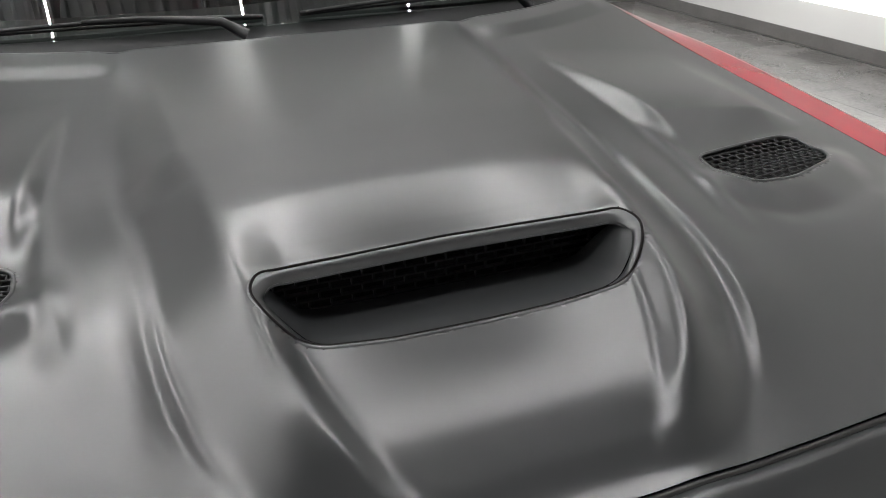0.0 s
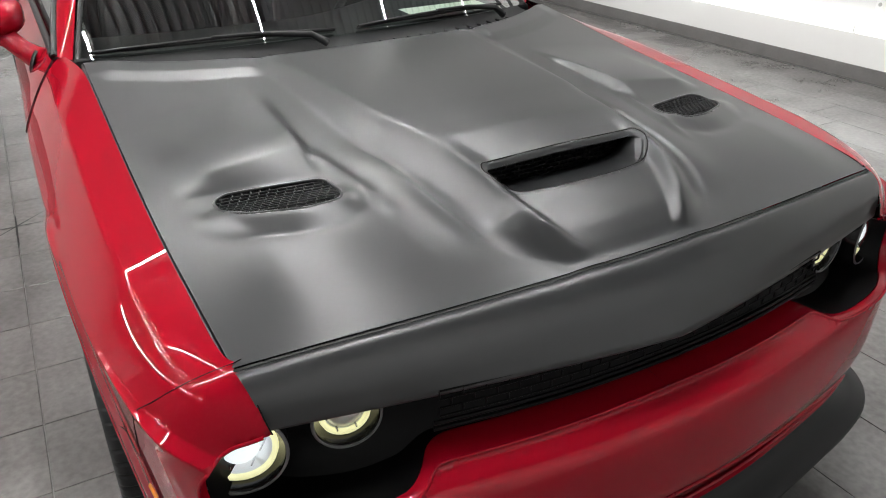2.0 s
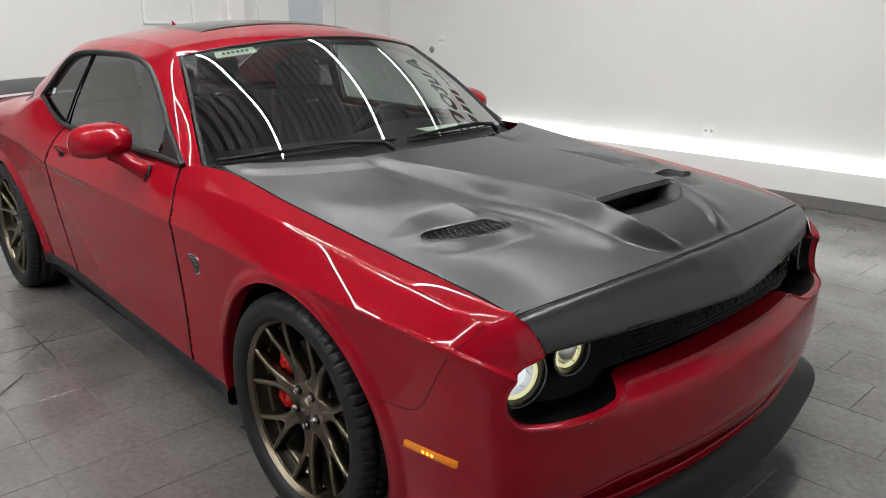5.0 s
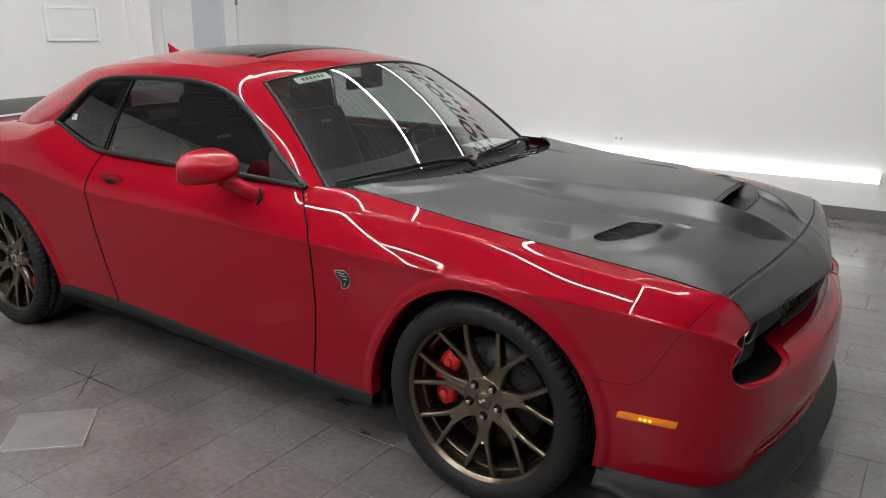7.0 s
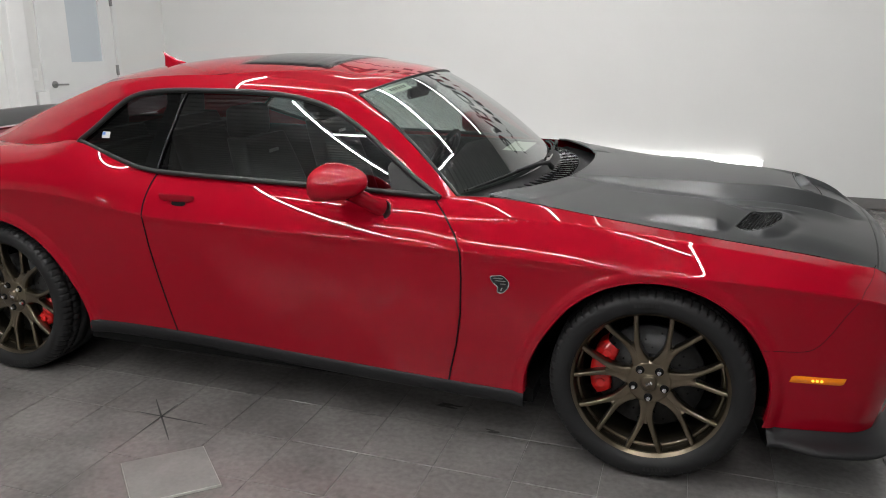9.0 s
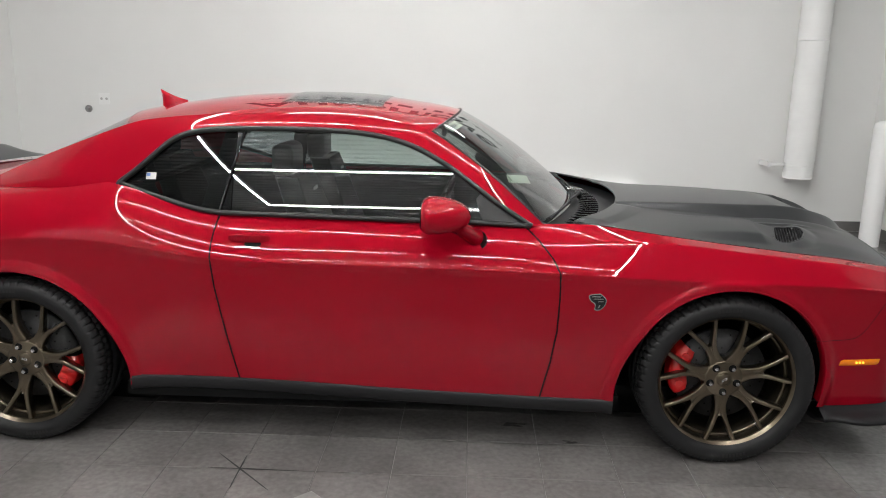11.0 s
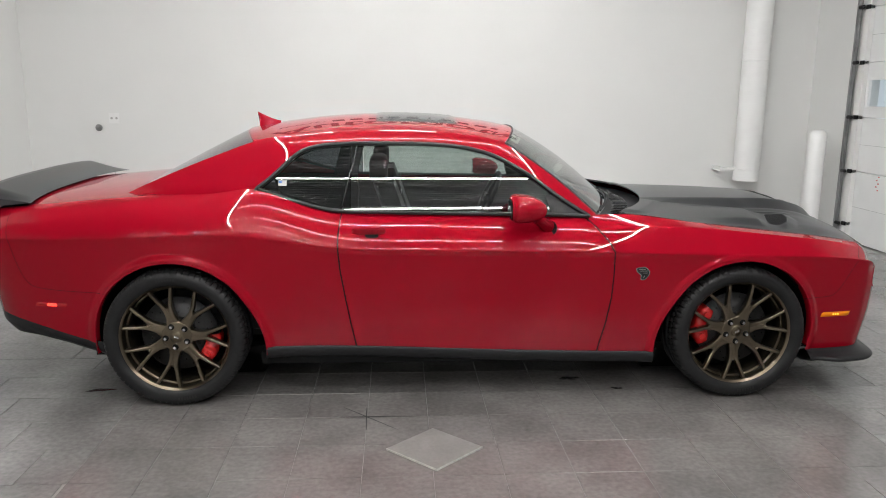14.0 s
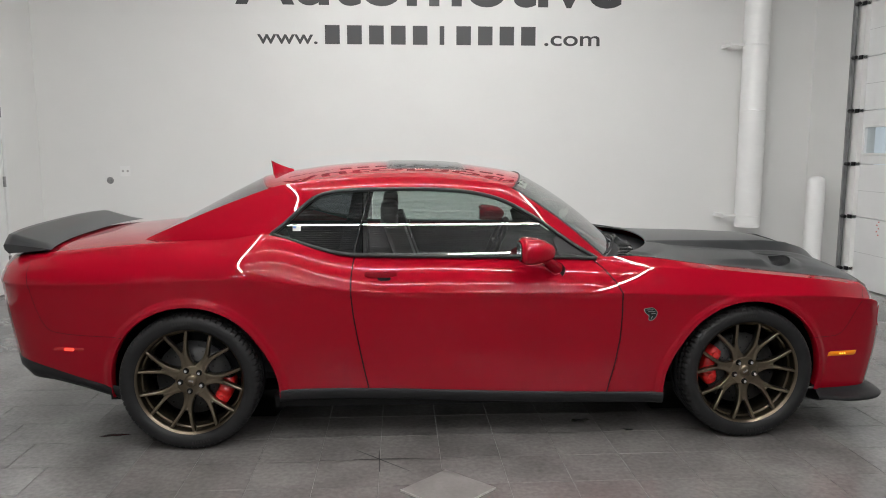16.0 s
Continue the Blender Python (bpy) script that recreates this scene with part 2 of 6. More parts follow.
def fair(x, xs, ys):
    """A curve of even curvature through the given points."""
    xs, ys, x = np.asarray(xs, float), np.asarray(ys, float), np.asarray(x, float)
    n, h = len(xs), np.diff(xs)
    m = np.zeros((n, n))
    rhs = np.zeros(n)
    m[0, 0] = m[-1, -1] = 1
    for i in range(1, n - 1):
        m[i, i - 1:i + 2] = h[i - 1], 2 * (h[i - 1] + h[i]), h[i]
        rhs[i] = 6 * ((ys[i + 1] - ys[i]) / h[i] - (ys[i] - ys[i - 1]) / h[i - 1])
    k = np.linalg.solve(m, rhs)
    x = np.clip(x, xs[0], xs[-1])
    i = np.clip(np.searchsorted(xs, x) - 1, 0, n - 2)
    a, b = (xs[i + 1] - x) / h[i], (x - xs[i]) / h[i]
    return a * ys[i] + b * ys[i + 1] + ((a**3 - a) * k[i] + (b**3 - b) * k[i + 1]) * h[i] ** 2 / 6


def table(x, pairs):
    return spline(x, [p[0] for p in pairs], [p[1] for p in pairs])


def step(a, b, x):
    t = np.clip((np.asarray(x, float) - a) / (b - a), 0, 1)
    return t * t * (3 - 2 * t)


def inside(px, py, poly):
    """Whether points lie within a polygon."""
    px, py = np.asarray(px), np.asarray(py)
    c = np.zeros(px.shape, bool)
    for (x0, y0), (x1, y1) in zip(poly, poly[1:] + poly[:1]):
        hit = (y0 > py) != (y1 > py)
        with np.errstate(divide="ignore", invalid="ignore"):
            c ^= hit & (px < (x1 - x0) * (py - y0) / (y1 - y0) + x0)
    return c


def nearest(px, py, line, closed=True):
    """The nearest point on a line, its distance and how far along the line it lies."""
    best = np.full(px.shape, 1e9)
    bx, by, bs = px.copy(), py.copy(), np.zeros(px.shape)
    pts = line + line[:1] if closed else line
    run = 0.0
    for (x0, y0), (x1, y1) in zip(pts, pts[1:]):
        dx, dy = x1 - x0, y1 - y0
        ll = max(math.hypot(dx, dy), 1e-9)
        t = np.clip(((px - x0) * dx + (py - y0) * dy) / ll**2, 0, 1)
        qx, qy = x0 + t * dx, y0 + t * dy
        dd = np.hypot(px - qx, py - qy)
        m = dd < best
        best[m], bx[m], by[m], bs[m] = dd[m], qx[m], qy[m], (run + t * ll)[m]
        run += ll
    return best, bx, by, bs


def rounded(poly, r=0.03, n=5):
    """A polygon with its corners rounded."""
    out = []
    for i, p in enumerate(poly):
        a, b = Vector(poly[i - 1]), Vector(poly[(i + 1) % len(poly)])
        p = Vector(p)
        ra = min(r, (a - p).length * 0.45, (b - p).length * 0.45)
        s, e = p + (a - p).normalized() * ra, p + (b - p).normalized() * ra
        for k in range(n + 1):
            t = k / n
            q = s * (1 - t) ** 2 + p * (2 * t * (1 - t)) + e * t * t
            out.append((q.x, q.y))
    return out


# ---- the room ----
WALL_Y, LEFT_X, RIGHT_X, NEAR_Y, CEIL_Z = 4.42, -4.6, 4.7, -10.5, 4.3


def structure(name, bm, material, label, smooth=False):
    return tagged(part(name, bm, material, None, label, smooth), kind="structure", category=name.split("_")[0])


structure("wall_north", box(LEFT_X - 0.2, RIGHT_X + 0.2, WALL_Y, WALL_Y + 0.2, 0, CEIL_Z), WALLM, "smooth white painted showroom wall")
BAY_X, BAY_Y = -8.0, -1.2      # an unseen bay is added behind the camera to shape reflections
# unseen walls: grey dims what the doors reflect, white brightens the side glass
structure("wall_south", box(-3.4, RIGHT_X + 0.2, NEAR_Y - 0.2, NEAR_Y, 0, CEIL_Z), GREYWALLM, "unseen grey wall added to darken reflections")
structure("wall_south_bay", box(BAY_X - 0.2, -3.4, NEAR_Y - 0.2, NEAR_Y, 0, CEIL_Z), WALLM, "unseen white wall added to brighten reflections")
structure("wall_bay", merge(box(BAY_X - 0.2, BAY_X, NEAR_Y, BAY_Y, 0, CEIL_Z), box(BAY_X - 0.2, LEFT_X - 0.2, BAY_Y, BAY_Y + 0.2, 0, CEIL_Z)), WALLM, "unseen white wall added to brighten reflections")


def wall_along_y(name, x0, x1, hole, label, start):
    """A wall with one opening (y0, y1, z1) that stands on the floor."""
    y0, y1, z1 = hole
    structure(name, merge(box(x0, x1, start, y0, 0, CEIL_Z), box(x0, x1, y1, WALL_Y, 0, CEIL_Z), box(x0, x1, y0, y1, z1, CEIL_Z)), WALLM, label)


wall_along_y("wall_west", LEFT_X - 0.2, LEFT_X, (2.52, 3.62, 2.24), "white painted end wall with a door in it", BAY_Y)
wall_along_y("wall_east", RIGHT_X, RIGHT_X + 0.2, (-0.6, 3.42, 3.5), "white painted end wall with a garage door opening", -1.4)
# unseen grey stretch added to darken what the nose reflects
structure("wall_east_far", box(RIGHT_X, RIGHT_X + 0.2, NEAR_Y, -1.4, 0, CEIL_Z), GREYWALLM, "unseen grey wall added to darken reflections")

# corrugated ceiling
ceil = bmesh.new()
prof, py = [], NEAR_Y - 0.2
while py < WALL_Y + 0.2:
    prof += [(py, CEIL_Z), (py + 0.075, CEIL_Z), (py + 0.09, CEIL_Z + 0.045), (py + 0.135, CEIL_Z + 0.045), (py + 0.15, CEIL_Z)]
    py += 0.1501
rows = [[ceil.verts.new((xx, a, b)) for a, b in prof] for xx in (BAY_X - 0.2, RIGHT_X + 0.2)]
for i in range(len(prof) - 1):
    ceil.faces.new((rows[0][i], rows[1][i], rows[1][i + 1], rows[0][i + 1]))
structure("ceiling", ceil, CEILM, "dark corrugated metal ceiling deck")

for nm, bx in (("baseboard_north", (LEFT_X, RIGHT_X, WALL_Y - 0.012, WALL_Y, 0.004, 0.11)),
               ("baseboard_west", (LEFT_X, LEFT_X + 0.012, BAY_Y, 2.45, 0.004, 0.11)),
               ("baseboard_west_end", (LEFT_X, LEFT_X + 0.012, 3.69, WALL_Y - 0.013, 0.004, 0.11)),
               ("baseboard_east", (RIGHT_X - 0.012, RIGHT_X, 3.62, WALL_Y - 0.013, 0.004, 0.11))):
    structure(nm, box(*bx, bevel=0.003, seg=1), BASEM, "dark grey tile baseboard along the wall")

# ---- floor: a grout bed, and the tiles laid on it ----
floor = structure("floor", box(BAY_X - 0.2, RIGHT_X + 0.2, NEAR_Y - 0.2, WALL_Y + 0.2, -0.15, -0.003), GROUT, "grey porcelain tiled floor with thin grout joints")
TW, TD, JOINT = 0.61, 0.305, 0.0032
ROW0 = -1.105          # one row joint
SQ_X0, SQ_X1, SQ_Y0, SQ_Y1 = -1.715, 1.945, ROW0 - 7 * TD, ROW0 + 4 * TD


def tile_data(w, d, square):
    bm = box(-w / 2, w / 2, -d / 2, d / 2, -0.008, 0.0)
    top = [e for e in bm.edges if all(v.co.z > -0.001 for v in e.verts)]
    bmesh.ops.bevel(bm, geom=top, offset=0.0012, segments=1, affect="EDGES")
    me = bpy.data.meshes.new("tile")
    bm.to_mesh(me)
    bm.free()
    me.materials.append(TILE if square else PLANK)
    return me


def floor_cells():
    """Centres and sizes of all tiles: square ones under and before the car, long staggered ones around."""
    cells = []
    r0 = math.floor((-7.0 - ROW0) / TD)
    r1 = math.ceil((WALL_Y - ROW0) / TD)
    for r in range(r0, r1):
        y0 = ROW0 + r * TD
        square = SQ_Y0 - 0.01 < y0 < SQ_Y1 - 0.01
        k0 = 1.773 - 0.2 * (r - 10)
        k0 -= math.floor((k0 - LEFT_X) / TW + 1) * TW
        x = k0
        while x < RIGHT_X:
            a, b = max(x, LEFT_X), min(x + TW, RIGHT_X)
            spans = [(a, b)]
            if square:
                spans = [(max(a, p), min(b, q)) for p, q in ((LEFT_X, SQ_X0), (SQ_X1, RIGHT_X)) if min(b, q) - max(a, p) > 0.02]
            for p, q in spans:
                cells.append(((p + q) / 2, y0 + TD / 2, q - p, TD, False))
            x += TW
        if square:
            n = round((SQ_X1 - SQ_X0) / TD)
            for i in range(n):
                cells.append((SQ_X0 + TD * (i + 0.5), y0 + TD / 2, TD, TD, True))
    return cells


# ---- the car ----
car = new("car")
tagged(car, "glossy red two-door car with satin black bonnet on tiles", "car")
HUB_X, HUB_Z, ARCH_R = 1.475, 0.356, 0.404

# plan outline of the shell at its widest, from the tail's middle to the nose's middle, as (x, half width)
PLAN = [(-2.56, 0.4), (-2.58, 0.0), (-2.56, -0.4), (-2.50, -0.68), (-2.40, -0.80), (-2.22, -0.872), (-1.85, -0.925), (-1.475, -0.945),
        (-1.0, -0.936), (-0.55, -0.93), (0.0, -0.934), (0.5, -0.942), (0.92, -0.949), (1.475, -0.945), (1.8, -0.934), (1.98, -0.917),
        (2.10, -0.898), (2.205, -0.865), (2.288, -0.78), (2.342, -0.58), (2.388, -0.3), (2.405, 0.0), (2.388, 0.3), (2.342, 0.58)]
_run = np.concatenate([[0], np.cumsum([math.dist(a, b) for a, b in zip(PLAN, PLAN[1:])])])
_run -= _run[1]
S_END = float(_run[-3])


def plan(s):
    return fair(s, _run, [p[0] for p in PLAN]), fair(s, _run, [p[1] for p in PLAN])


_ss = np.linspace(0, S_END, 4000)
_sx = plan(_ss)[0]


def at_x(x):
    return float(np.interp(x, _sx, _ss))


def keyed(s, pairs):
    """A curve given by its values at places along the car's length."""
    xs, ys = [at_x(x) if x < 2.404 else S_END for x, v in pairs], [v for x, v in pairs]
    return fair(s, xs + [2 * S_END - xs[-2]], ys + [ys[-2]])


def edge_z(x):
    """Height of the bonnet's side edge."""
    return fair(x, [0.85, 1.0, 1.25, 1.55, 1.85, 2.05, 2.16, 2.3], [0.988, 0.9675, 0.9335, 0.899, 0.866, 0.841, 0.8205, 0.788])


def edge_y(x):
    """Half width of the bonnet, along the fender's top edge."""
    return 0.772 - 0.02 * np.clip((np.asarray(x, float) - 1.45) / 0.72, 0, 1.2) ** 2.5


CROWN = [(0.85, 0.028), (1.2, 0.05), (1.69, 0.064), (2.0, 0.058), (2.3, 0.05)]
Z_LOW = [(-2.57, 0.46), (-2.35, 0.45), (-1.95, 0.345), (-1.8, 0.31), (-1.06, 0.298), (0.0, 0.278), (1.0, 0.256), (1.85, 0.25), (2.1, 0.25), (2.405, 0.26)]
Z_CREASE = [(-2.57, 0.87), (-2.3, 0.87), (-1.8, 0.885), (-1.4, 0.90), (-1.15, 0.897), (-0.9, 0.867), (-0.66, 0.835), (-0.3, 0.822), (0.0, 0.818), (0.77, 0.809),
            (1.4, 0.792), (2.0, 0.768), (2.15, 0.75), (2.405, 0.60)]
Z_TOP = [(-2.57, 0.995), (-2.4, 1.005), (-2.0, 1.04), (-1.6, 1.068), (-1.25, 1.092), (-1.05, 1.108), (-0.83, 1.045), (-0.62, 1.0), (-0.3, 0.992), (0.2, 0.986),
         (0.63, 0.98), (0.8, 0.98)] + [(float(x), float(edge_z(x))) for x in np.linspace(0.92, 2.14, 9)] + [(2.405, 0.80)]
IN_TOP = [(-2.57, 0.05), (-2.4, 0.13), (-2.0, 0.22), (-1.6, 0.225), (-1.25, 0.19), (-1.05, 0.152), (-0.83, 0.13), (-0.62, 0.124), (0.0, 0.128), (0.5, 0.131),
          (0.68, 0.14), (0.8, 0.163)] + [(float(x), float(-plan(at_x(x))[1] - edge_y(x) - 0.002)) for x in np.linspace(0.95, 2.1, 8)] + [(2.18, 0.105), (2.405, 0.1)]
ROUND = [(-2.57, 0.3), (-1.6, 0.65), (-1.1, 0.5), (-0.7, 0.33), (0.5, 0.33), (0.8, 0.3), (1.1, 0.28), (2.16, 0.5), (2.405, 0.8)]
NOSE_Z = [(0, 0.26), (0.2, 0.325), (0.5, 0.43), (0.75, 0.53), (0.87, 0.57), (0.93, 0.588), (1.0, 0.6), (1.2, 0.66), (1.45, 0.735), (1.58, 0.784), (1.64, 0.797), (1.75, 0.815), (2.0, 0.842)]
NOSE_IN = [(0, 0.055), (0.2, 0.03), (0.5, 0.0), (0.75, 0.004), (0.87, 0.014), (0.93, 0.036), (1.0, 0.062), (1.2, 0.085), (1.45, 0.06), (1.58, 0.02), (1.64, 0.02), (1.75, 0.05), (2.0, 0.155)]


def arch_r(hx, t):
    """Radius of a wheel arch at an angle: it widens low down, towards the sill."""
    up = np.arctan2(np.sin(t), -math.copysign(1, hx) * np.cos(t))
    return ARCH_R + 0.07 * (1 - step(-0.45, 0.6, up)) * (1 - step(-0.2, 0.2, -up - 1.3))


def shell(s, v):
    """A point of the right-hand shell: s along the plan, v 0..1 from the sill to the crease and 1..2 on to the top edge."""
    s, v = np.asarray(s, float), np.asarray(v, float)
    x, y = plan(s)
    e = 0.004
    xa, ya = plan(np.clip(s - e, -0.3, None))
    xb, yb = plan(np.clip(s + e, None, S_END + 0.25))
    tx, ty = xb - xa, yb - ya
    ll = np.hypot(tx, ty)
    nx, ny = ty / ll, -tx / ll
    zl, zc, zt, it, k = (keyed(s, q) for q in (Z_LOW, Z_CREASE, Z_TOP, IN_TOP, ROUND))
    low, up = np.clip(v, 0, 1), np.clip(v - 1, 0, 1)
    d = 1 - low
    # the front fender folds over into a flatter top strip
    fold = step(at_x(0.66), at_x(1.35), s)
    tl, th = np.clip(up / 0.55, 0, 1), np.clip((up - 0.55) / 0.45, 0, 1)
    fold_in = 0.5 * (0.8 * tl + 0.2 * tl**2) + 0.5 * th
    fold_z = 0.92 * tl + 0.08 * th
    side_in = 0.004 * np.clip(d / 0.05, 0, 1) + 0.052 * d**1.25 + it * ((1 - fold) * ((1 - k) * up + k * (1 - np.clip(np.cos(up * np.pi / 2), 0, 1) ** 0.8)) + fold * fold_in)
    side_z = np.where(v <= 1, zl + (zc - zl) * low, zc + (zt - zc) * ((1 - fold) * ((1 - k) * up + k * np.sin(up * np.pi / 2) ** 0.8) + fold * fold_z))
    f = step(at_x(2.13), at_x(2.36), s)
    drop = 1 - 0.33 * step(0.1, 0.85, (S_END - s) / 0.9)
    nose_z = table(v, NOSE_Z)
    nose_z = np.where(v > 1.3, nose_z - 0.05 * step(0.0, 0.8, S_END - s) * np.clip((v - 1.3) / 0.3, 0, 1), nose_z)
    ins = (1 - f) * side_in + f * table(v, NOSE_IN) * np.where(v > 1.64, drop, 1)
    z = (1 - f) * side_z + f * nose_z
    px, py = x - nx * ins, y - ny * ins
    # flared arch edges
    for hx in (HUB_X, -HUB_X):
        r = np.hypot(px - hx, z - HUB_Z)
        py = py - 0.014 * np.exp(-((r - arch_r(hx, np.arctan2(z - HUB_Z, px - hx)) - 0.004) / 0.032) ** 4) * (np.abs(px - hx) < 0.5) * (z < 0.84)
    return np.stack([px, py, z], -1)


def shell_top(s):
    return shell(s, np.full(np.shape(s), 2.0))


# seams and openings on the side, as (x, z)
def arch(hx):
    return [(hx + arch_r(hx, a) * math.cos(a), HUB_Z + arch_r(hx, a) * math.sin(a)) for a in np.linspace(-math.pi, math.pi, 120, endpoint=False)]


DOOR_F = [(0.618, 1.03), (0.632, 0.975), (0.69, 0.925), (0.745, 0.862), (0.773, 0.808), (0.776, 0.70), (0.772, 0.56), (0.752, 0.42), (0.728, 0.31), (0.71, 0.22)]
DOOR_R = [(-0.55, 0.22), (-0.555, 0.29), (-0.578, 0.40), (-0.606, 0.55), (-0.63, 0.70), (-0.64, 0.80), (-0.642, 0.88), (-0.634, 0.95), (-0.618, 1.03)]
DOOR = DOOR_F + DOOR_R
FRONT_SEAM = [(1.80, 0.548), (1.96, 0.548), (2.005, 0.572), (2.04, 0.63), (2.075, 0.70), (2.115, 0.762), (2.145, 0.80), (2.17, 0.83)]
REAR_SEAM = [(-1.80, 0.597), (-2.16, 0.612), (-2.215, 0.65), (-2.25, 0.74), (-2.275, 0.84), (-2.295, 0.93), (-2.30, 1.05)]
def softened(line, n=3):
    """Cuts the corners of an open line."""
    for _ in range(n):
        mid = [(a[0] * w + b[0] * (1 - w), a[1] * w + b[1] * (1 - w)) for a, b in zip(line, line[1:]) for w in (0.75, 0.25)]
        line = [line[0]] + mid + [line[-1]]
    return line


FRONT_SEAM, REAR_SEAM = softened(FRONT_SEAM), softened(REAR_SEAM)
FRONT_BUMPER = FRONT_SEAM + [(2.6, 0.9), (2.6, 0.1), (1.80, 0.1)]
REAR_BUMPER = REAR_SEAM + [(-2.8, 1.05), (-2.8, 0.1), (-1.80, 0.1)]

# mouth and slots on the front, as (distance from the middle along the nose, z)
MOUTH = rounded([(-0.05, 0.607), (-0.05, 0.781), (0.2, 0.774), (0.5, 0.753), (0.75, 0.737), (0.835, 0.72), (0.876, 0.675), (0.873, 0.615), (0.835, 0.582), (0.6, 0.572), (0.525, 0.58), (0.485, 0.602)], 0.035)
SLOT = rounded([(-0.05, 0.312), (-0.05, 0.385), (0.5, 0.385), (0.68, 0.36), (0.70, 0.332), (0.55, 0.312)], 0.02)
NOSE_LINE = [(0.75, 0.69), (0.755, 0.735), (0.785, 0.785), (0.806, 0.811)]          # where the black nose meets the red fender corner
NOSE_BLACK = [(-0.05, 0.70)] + NOSE_LINE + [(0.86, 0.819), (0.86, 1.0), (-0.05, 1.0)]

# the bonnet as heights over the plan
def front_x(y):
    return 2.25 - 0.08 * (np.abs(y) / 0.755) ** 1.9


def rear_x(y):
    return 1.125 - 0.29 * (np.abs(y) / 0.77) ** 2.4


MID_Y = -0.018      # the raised middle of the bonnet sits a little off the car's axis
VENT = rounded([(1.785, 0.432), (1.752, 0.53), (1.722, 0.625), (1.735, 0.652), (1.79, 0.648), (1.838, 0.615), (1.89, 0.51), (1.898, 0.438), (1.85, 0.425)], 0.022)
SCOOP = rounded([(1.985, -0.186), (1.978, 0.0), (1.985, 0.186), (2.012, 0.199), (2.045, 0.184), (2.068, 0.15), (2.077, 0.08), (2.079, 0.0), (2.077, -0.08), (2.068, -0.15), (2.045, -0.184), (2.012, -0.199)], 0.02, 6)


def off_axis(y):
    """Where a place of the bonnet's own pattern lies across the car."""
    return y + MID_Y * (1 - (y / 0.77) ** 2)


def soft_ramp(u, e=0.006):
    """A straight rise from 0 to 1 with lightly rounded ends."""
    return (np.sqrt(u * u + e) - np.sqrt((u - 1) ** 2 + e) + 1) / 2


def bonnet_z(x, y):
    shape = np.shape(np.asarray(x) + np.asarray(y))
    x, y = (np.array(np.broadcast_to(q, shape), float).reshape(-1) for q in (x, y))
    a = np.abs(y - MID_Y * (1 - (y / 0.77) ** 2))
    w = edge_y(x)
    z = edge_z(x) + fair(x, [p[0] for p in CROWN], [p[1] for p in CROWN]) * (1 - (np.abs(y) / w) ** 2.1)
    # raised middle with falling flanks, hollowed into a long dish beside the scoop
    crest = table(x, [(0.9, 0.33), (1.1, 0.295), (1.45, 0.262), (1.68, 0.24), (1.85, 0.218), (2.0, 0.203), (2.08, 0.19), (2.14, 0.17), (2.19, 0.145), (2.23, 0.12), (2.4, 0.1)])
    toe = table(x, [(0.9, 0.42), (1.1, 0.365), (1.45, 0.34), (1.68, 0.325), (1.8, 0.305), (1.9, 0.292), (2.0, 0.282), (2.1, 0.262), (2.17, 0.228), (2.23, 0.185), (2.4, 0.15)])
    high = table(x, [(0.9, 0.0), (1.05, 0.006), (1.25, 0.018), (1.45, 0.03), (1.6, 0.04), (1.75, 0.05), (1.88, 0.056), (1.98, 0.057), (2.1, 0.051), (2.16, 0.040), (2.205, 0.020), (2.24, 0.003), (2.4, 0.0)])
    u = (toe - a) / (toe - crest)
    uc = np.clip(u, 0, 1)
    dish = step(1.66, 1.76, x) * (1 - step(2.03, 2.16, x))
    flank = (1 - dish) * (0.1 * uc + 0.9 * step(0, 1, uc)) + dish * soft_ramp(u)
    brow = 0.16 * soft_ramp((x - 1.865) / 0.11, 0.01) * step(-0.1, 1.0, (crest - a) / 0.05) * (1 - step(1.975, 2.0, x))
    ramp = soft_ramp((x - 1.985) / 0.08, 0.01) * soft_ramp((crest - a - 0.003) / 0.026, 0.02) * 0.46
    z = z + high * flank * (1 - brow - np.where(x > 1.95, ramp, 0))
    rim = toe + 0.014
    z = z + 0.011 * np.exp(-((a - rim) / np.where(a < rim, 0.016, 0.06)) ** 2) * step(1.62, 1.84, x) * (1 - step(2.06, 2.2, x))
    z = z + 0.009 * step(1.7, 1.98, x) * (1 - step(2.0, 2.24, x)) * (1 - step(0.6, 0.76, np.abs(y)))
    # lip along the rear edge, outside the raised middle
    z = z + 0.009 * soft_ramp((rear_x(y) + 0.125 - x) / 0.055, 0.02) * step(0.33, 0.38, a) * (1 - step(0.70, 0.77, a))
    # each vent lies behind a steep wall, with a ledge round its front that drops to the bonnet
    d, _, _, _ = nearest(x, a, VENT)
    d = np.where(inside(x, a, VENT), -d, d)
    rear = 1.745 - 0.29 * (a - 0.53)
    lo, hi = 0.428 - 0.05 * np.clip(1.7 - x, 0, 1), 0.662 + 0.09 * np.clip(1.7 - x, 0, 1)
    sides = soft_ramp((a - lo + 0.012) / 0.024, 0.02) * (1 - soft_ramp((a - hi + 0.03) / 0.07, 0.03))
    z = z + 0.022 * sides * step(1.28, 1.64, x) * (1 - soft_ramp((x - 1.66) / (rear - 1.664), 0.01))
    ahead = step(0, 1, (x - 1.79 + 0.28 * (a - 0.53)) / 0.07)
    z = z + 0.012 * ahead * (1 - soft_ramp((d - 0.012) / 0.045, 0.03))
    z = z - 0.003 * ahead * np.exp(-((d - 0.055) / 0.025) ** 2) * step(0.40, 0.46, a) * (1 - step(0.63, 0.72, a))
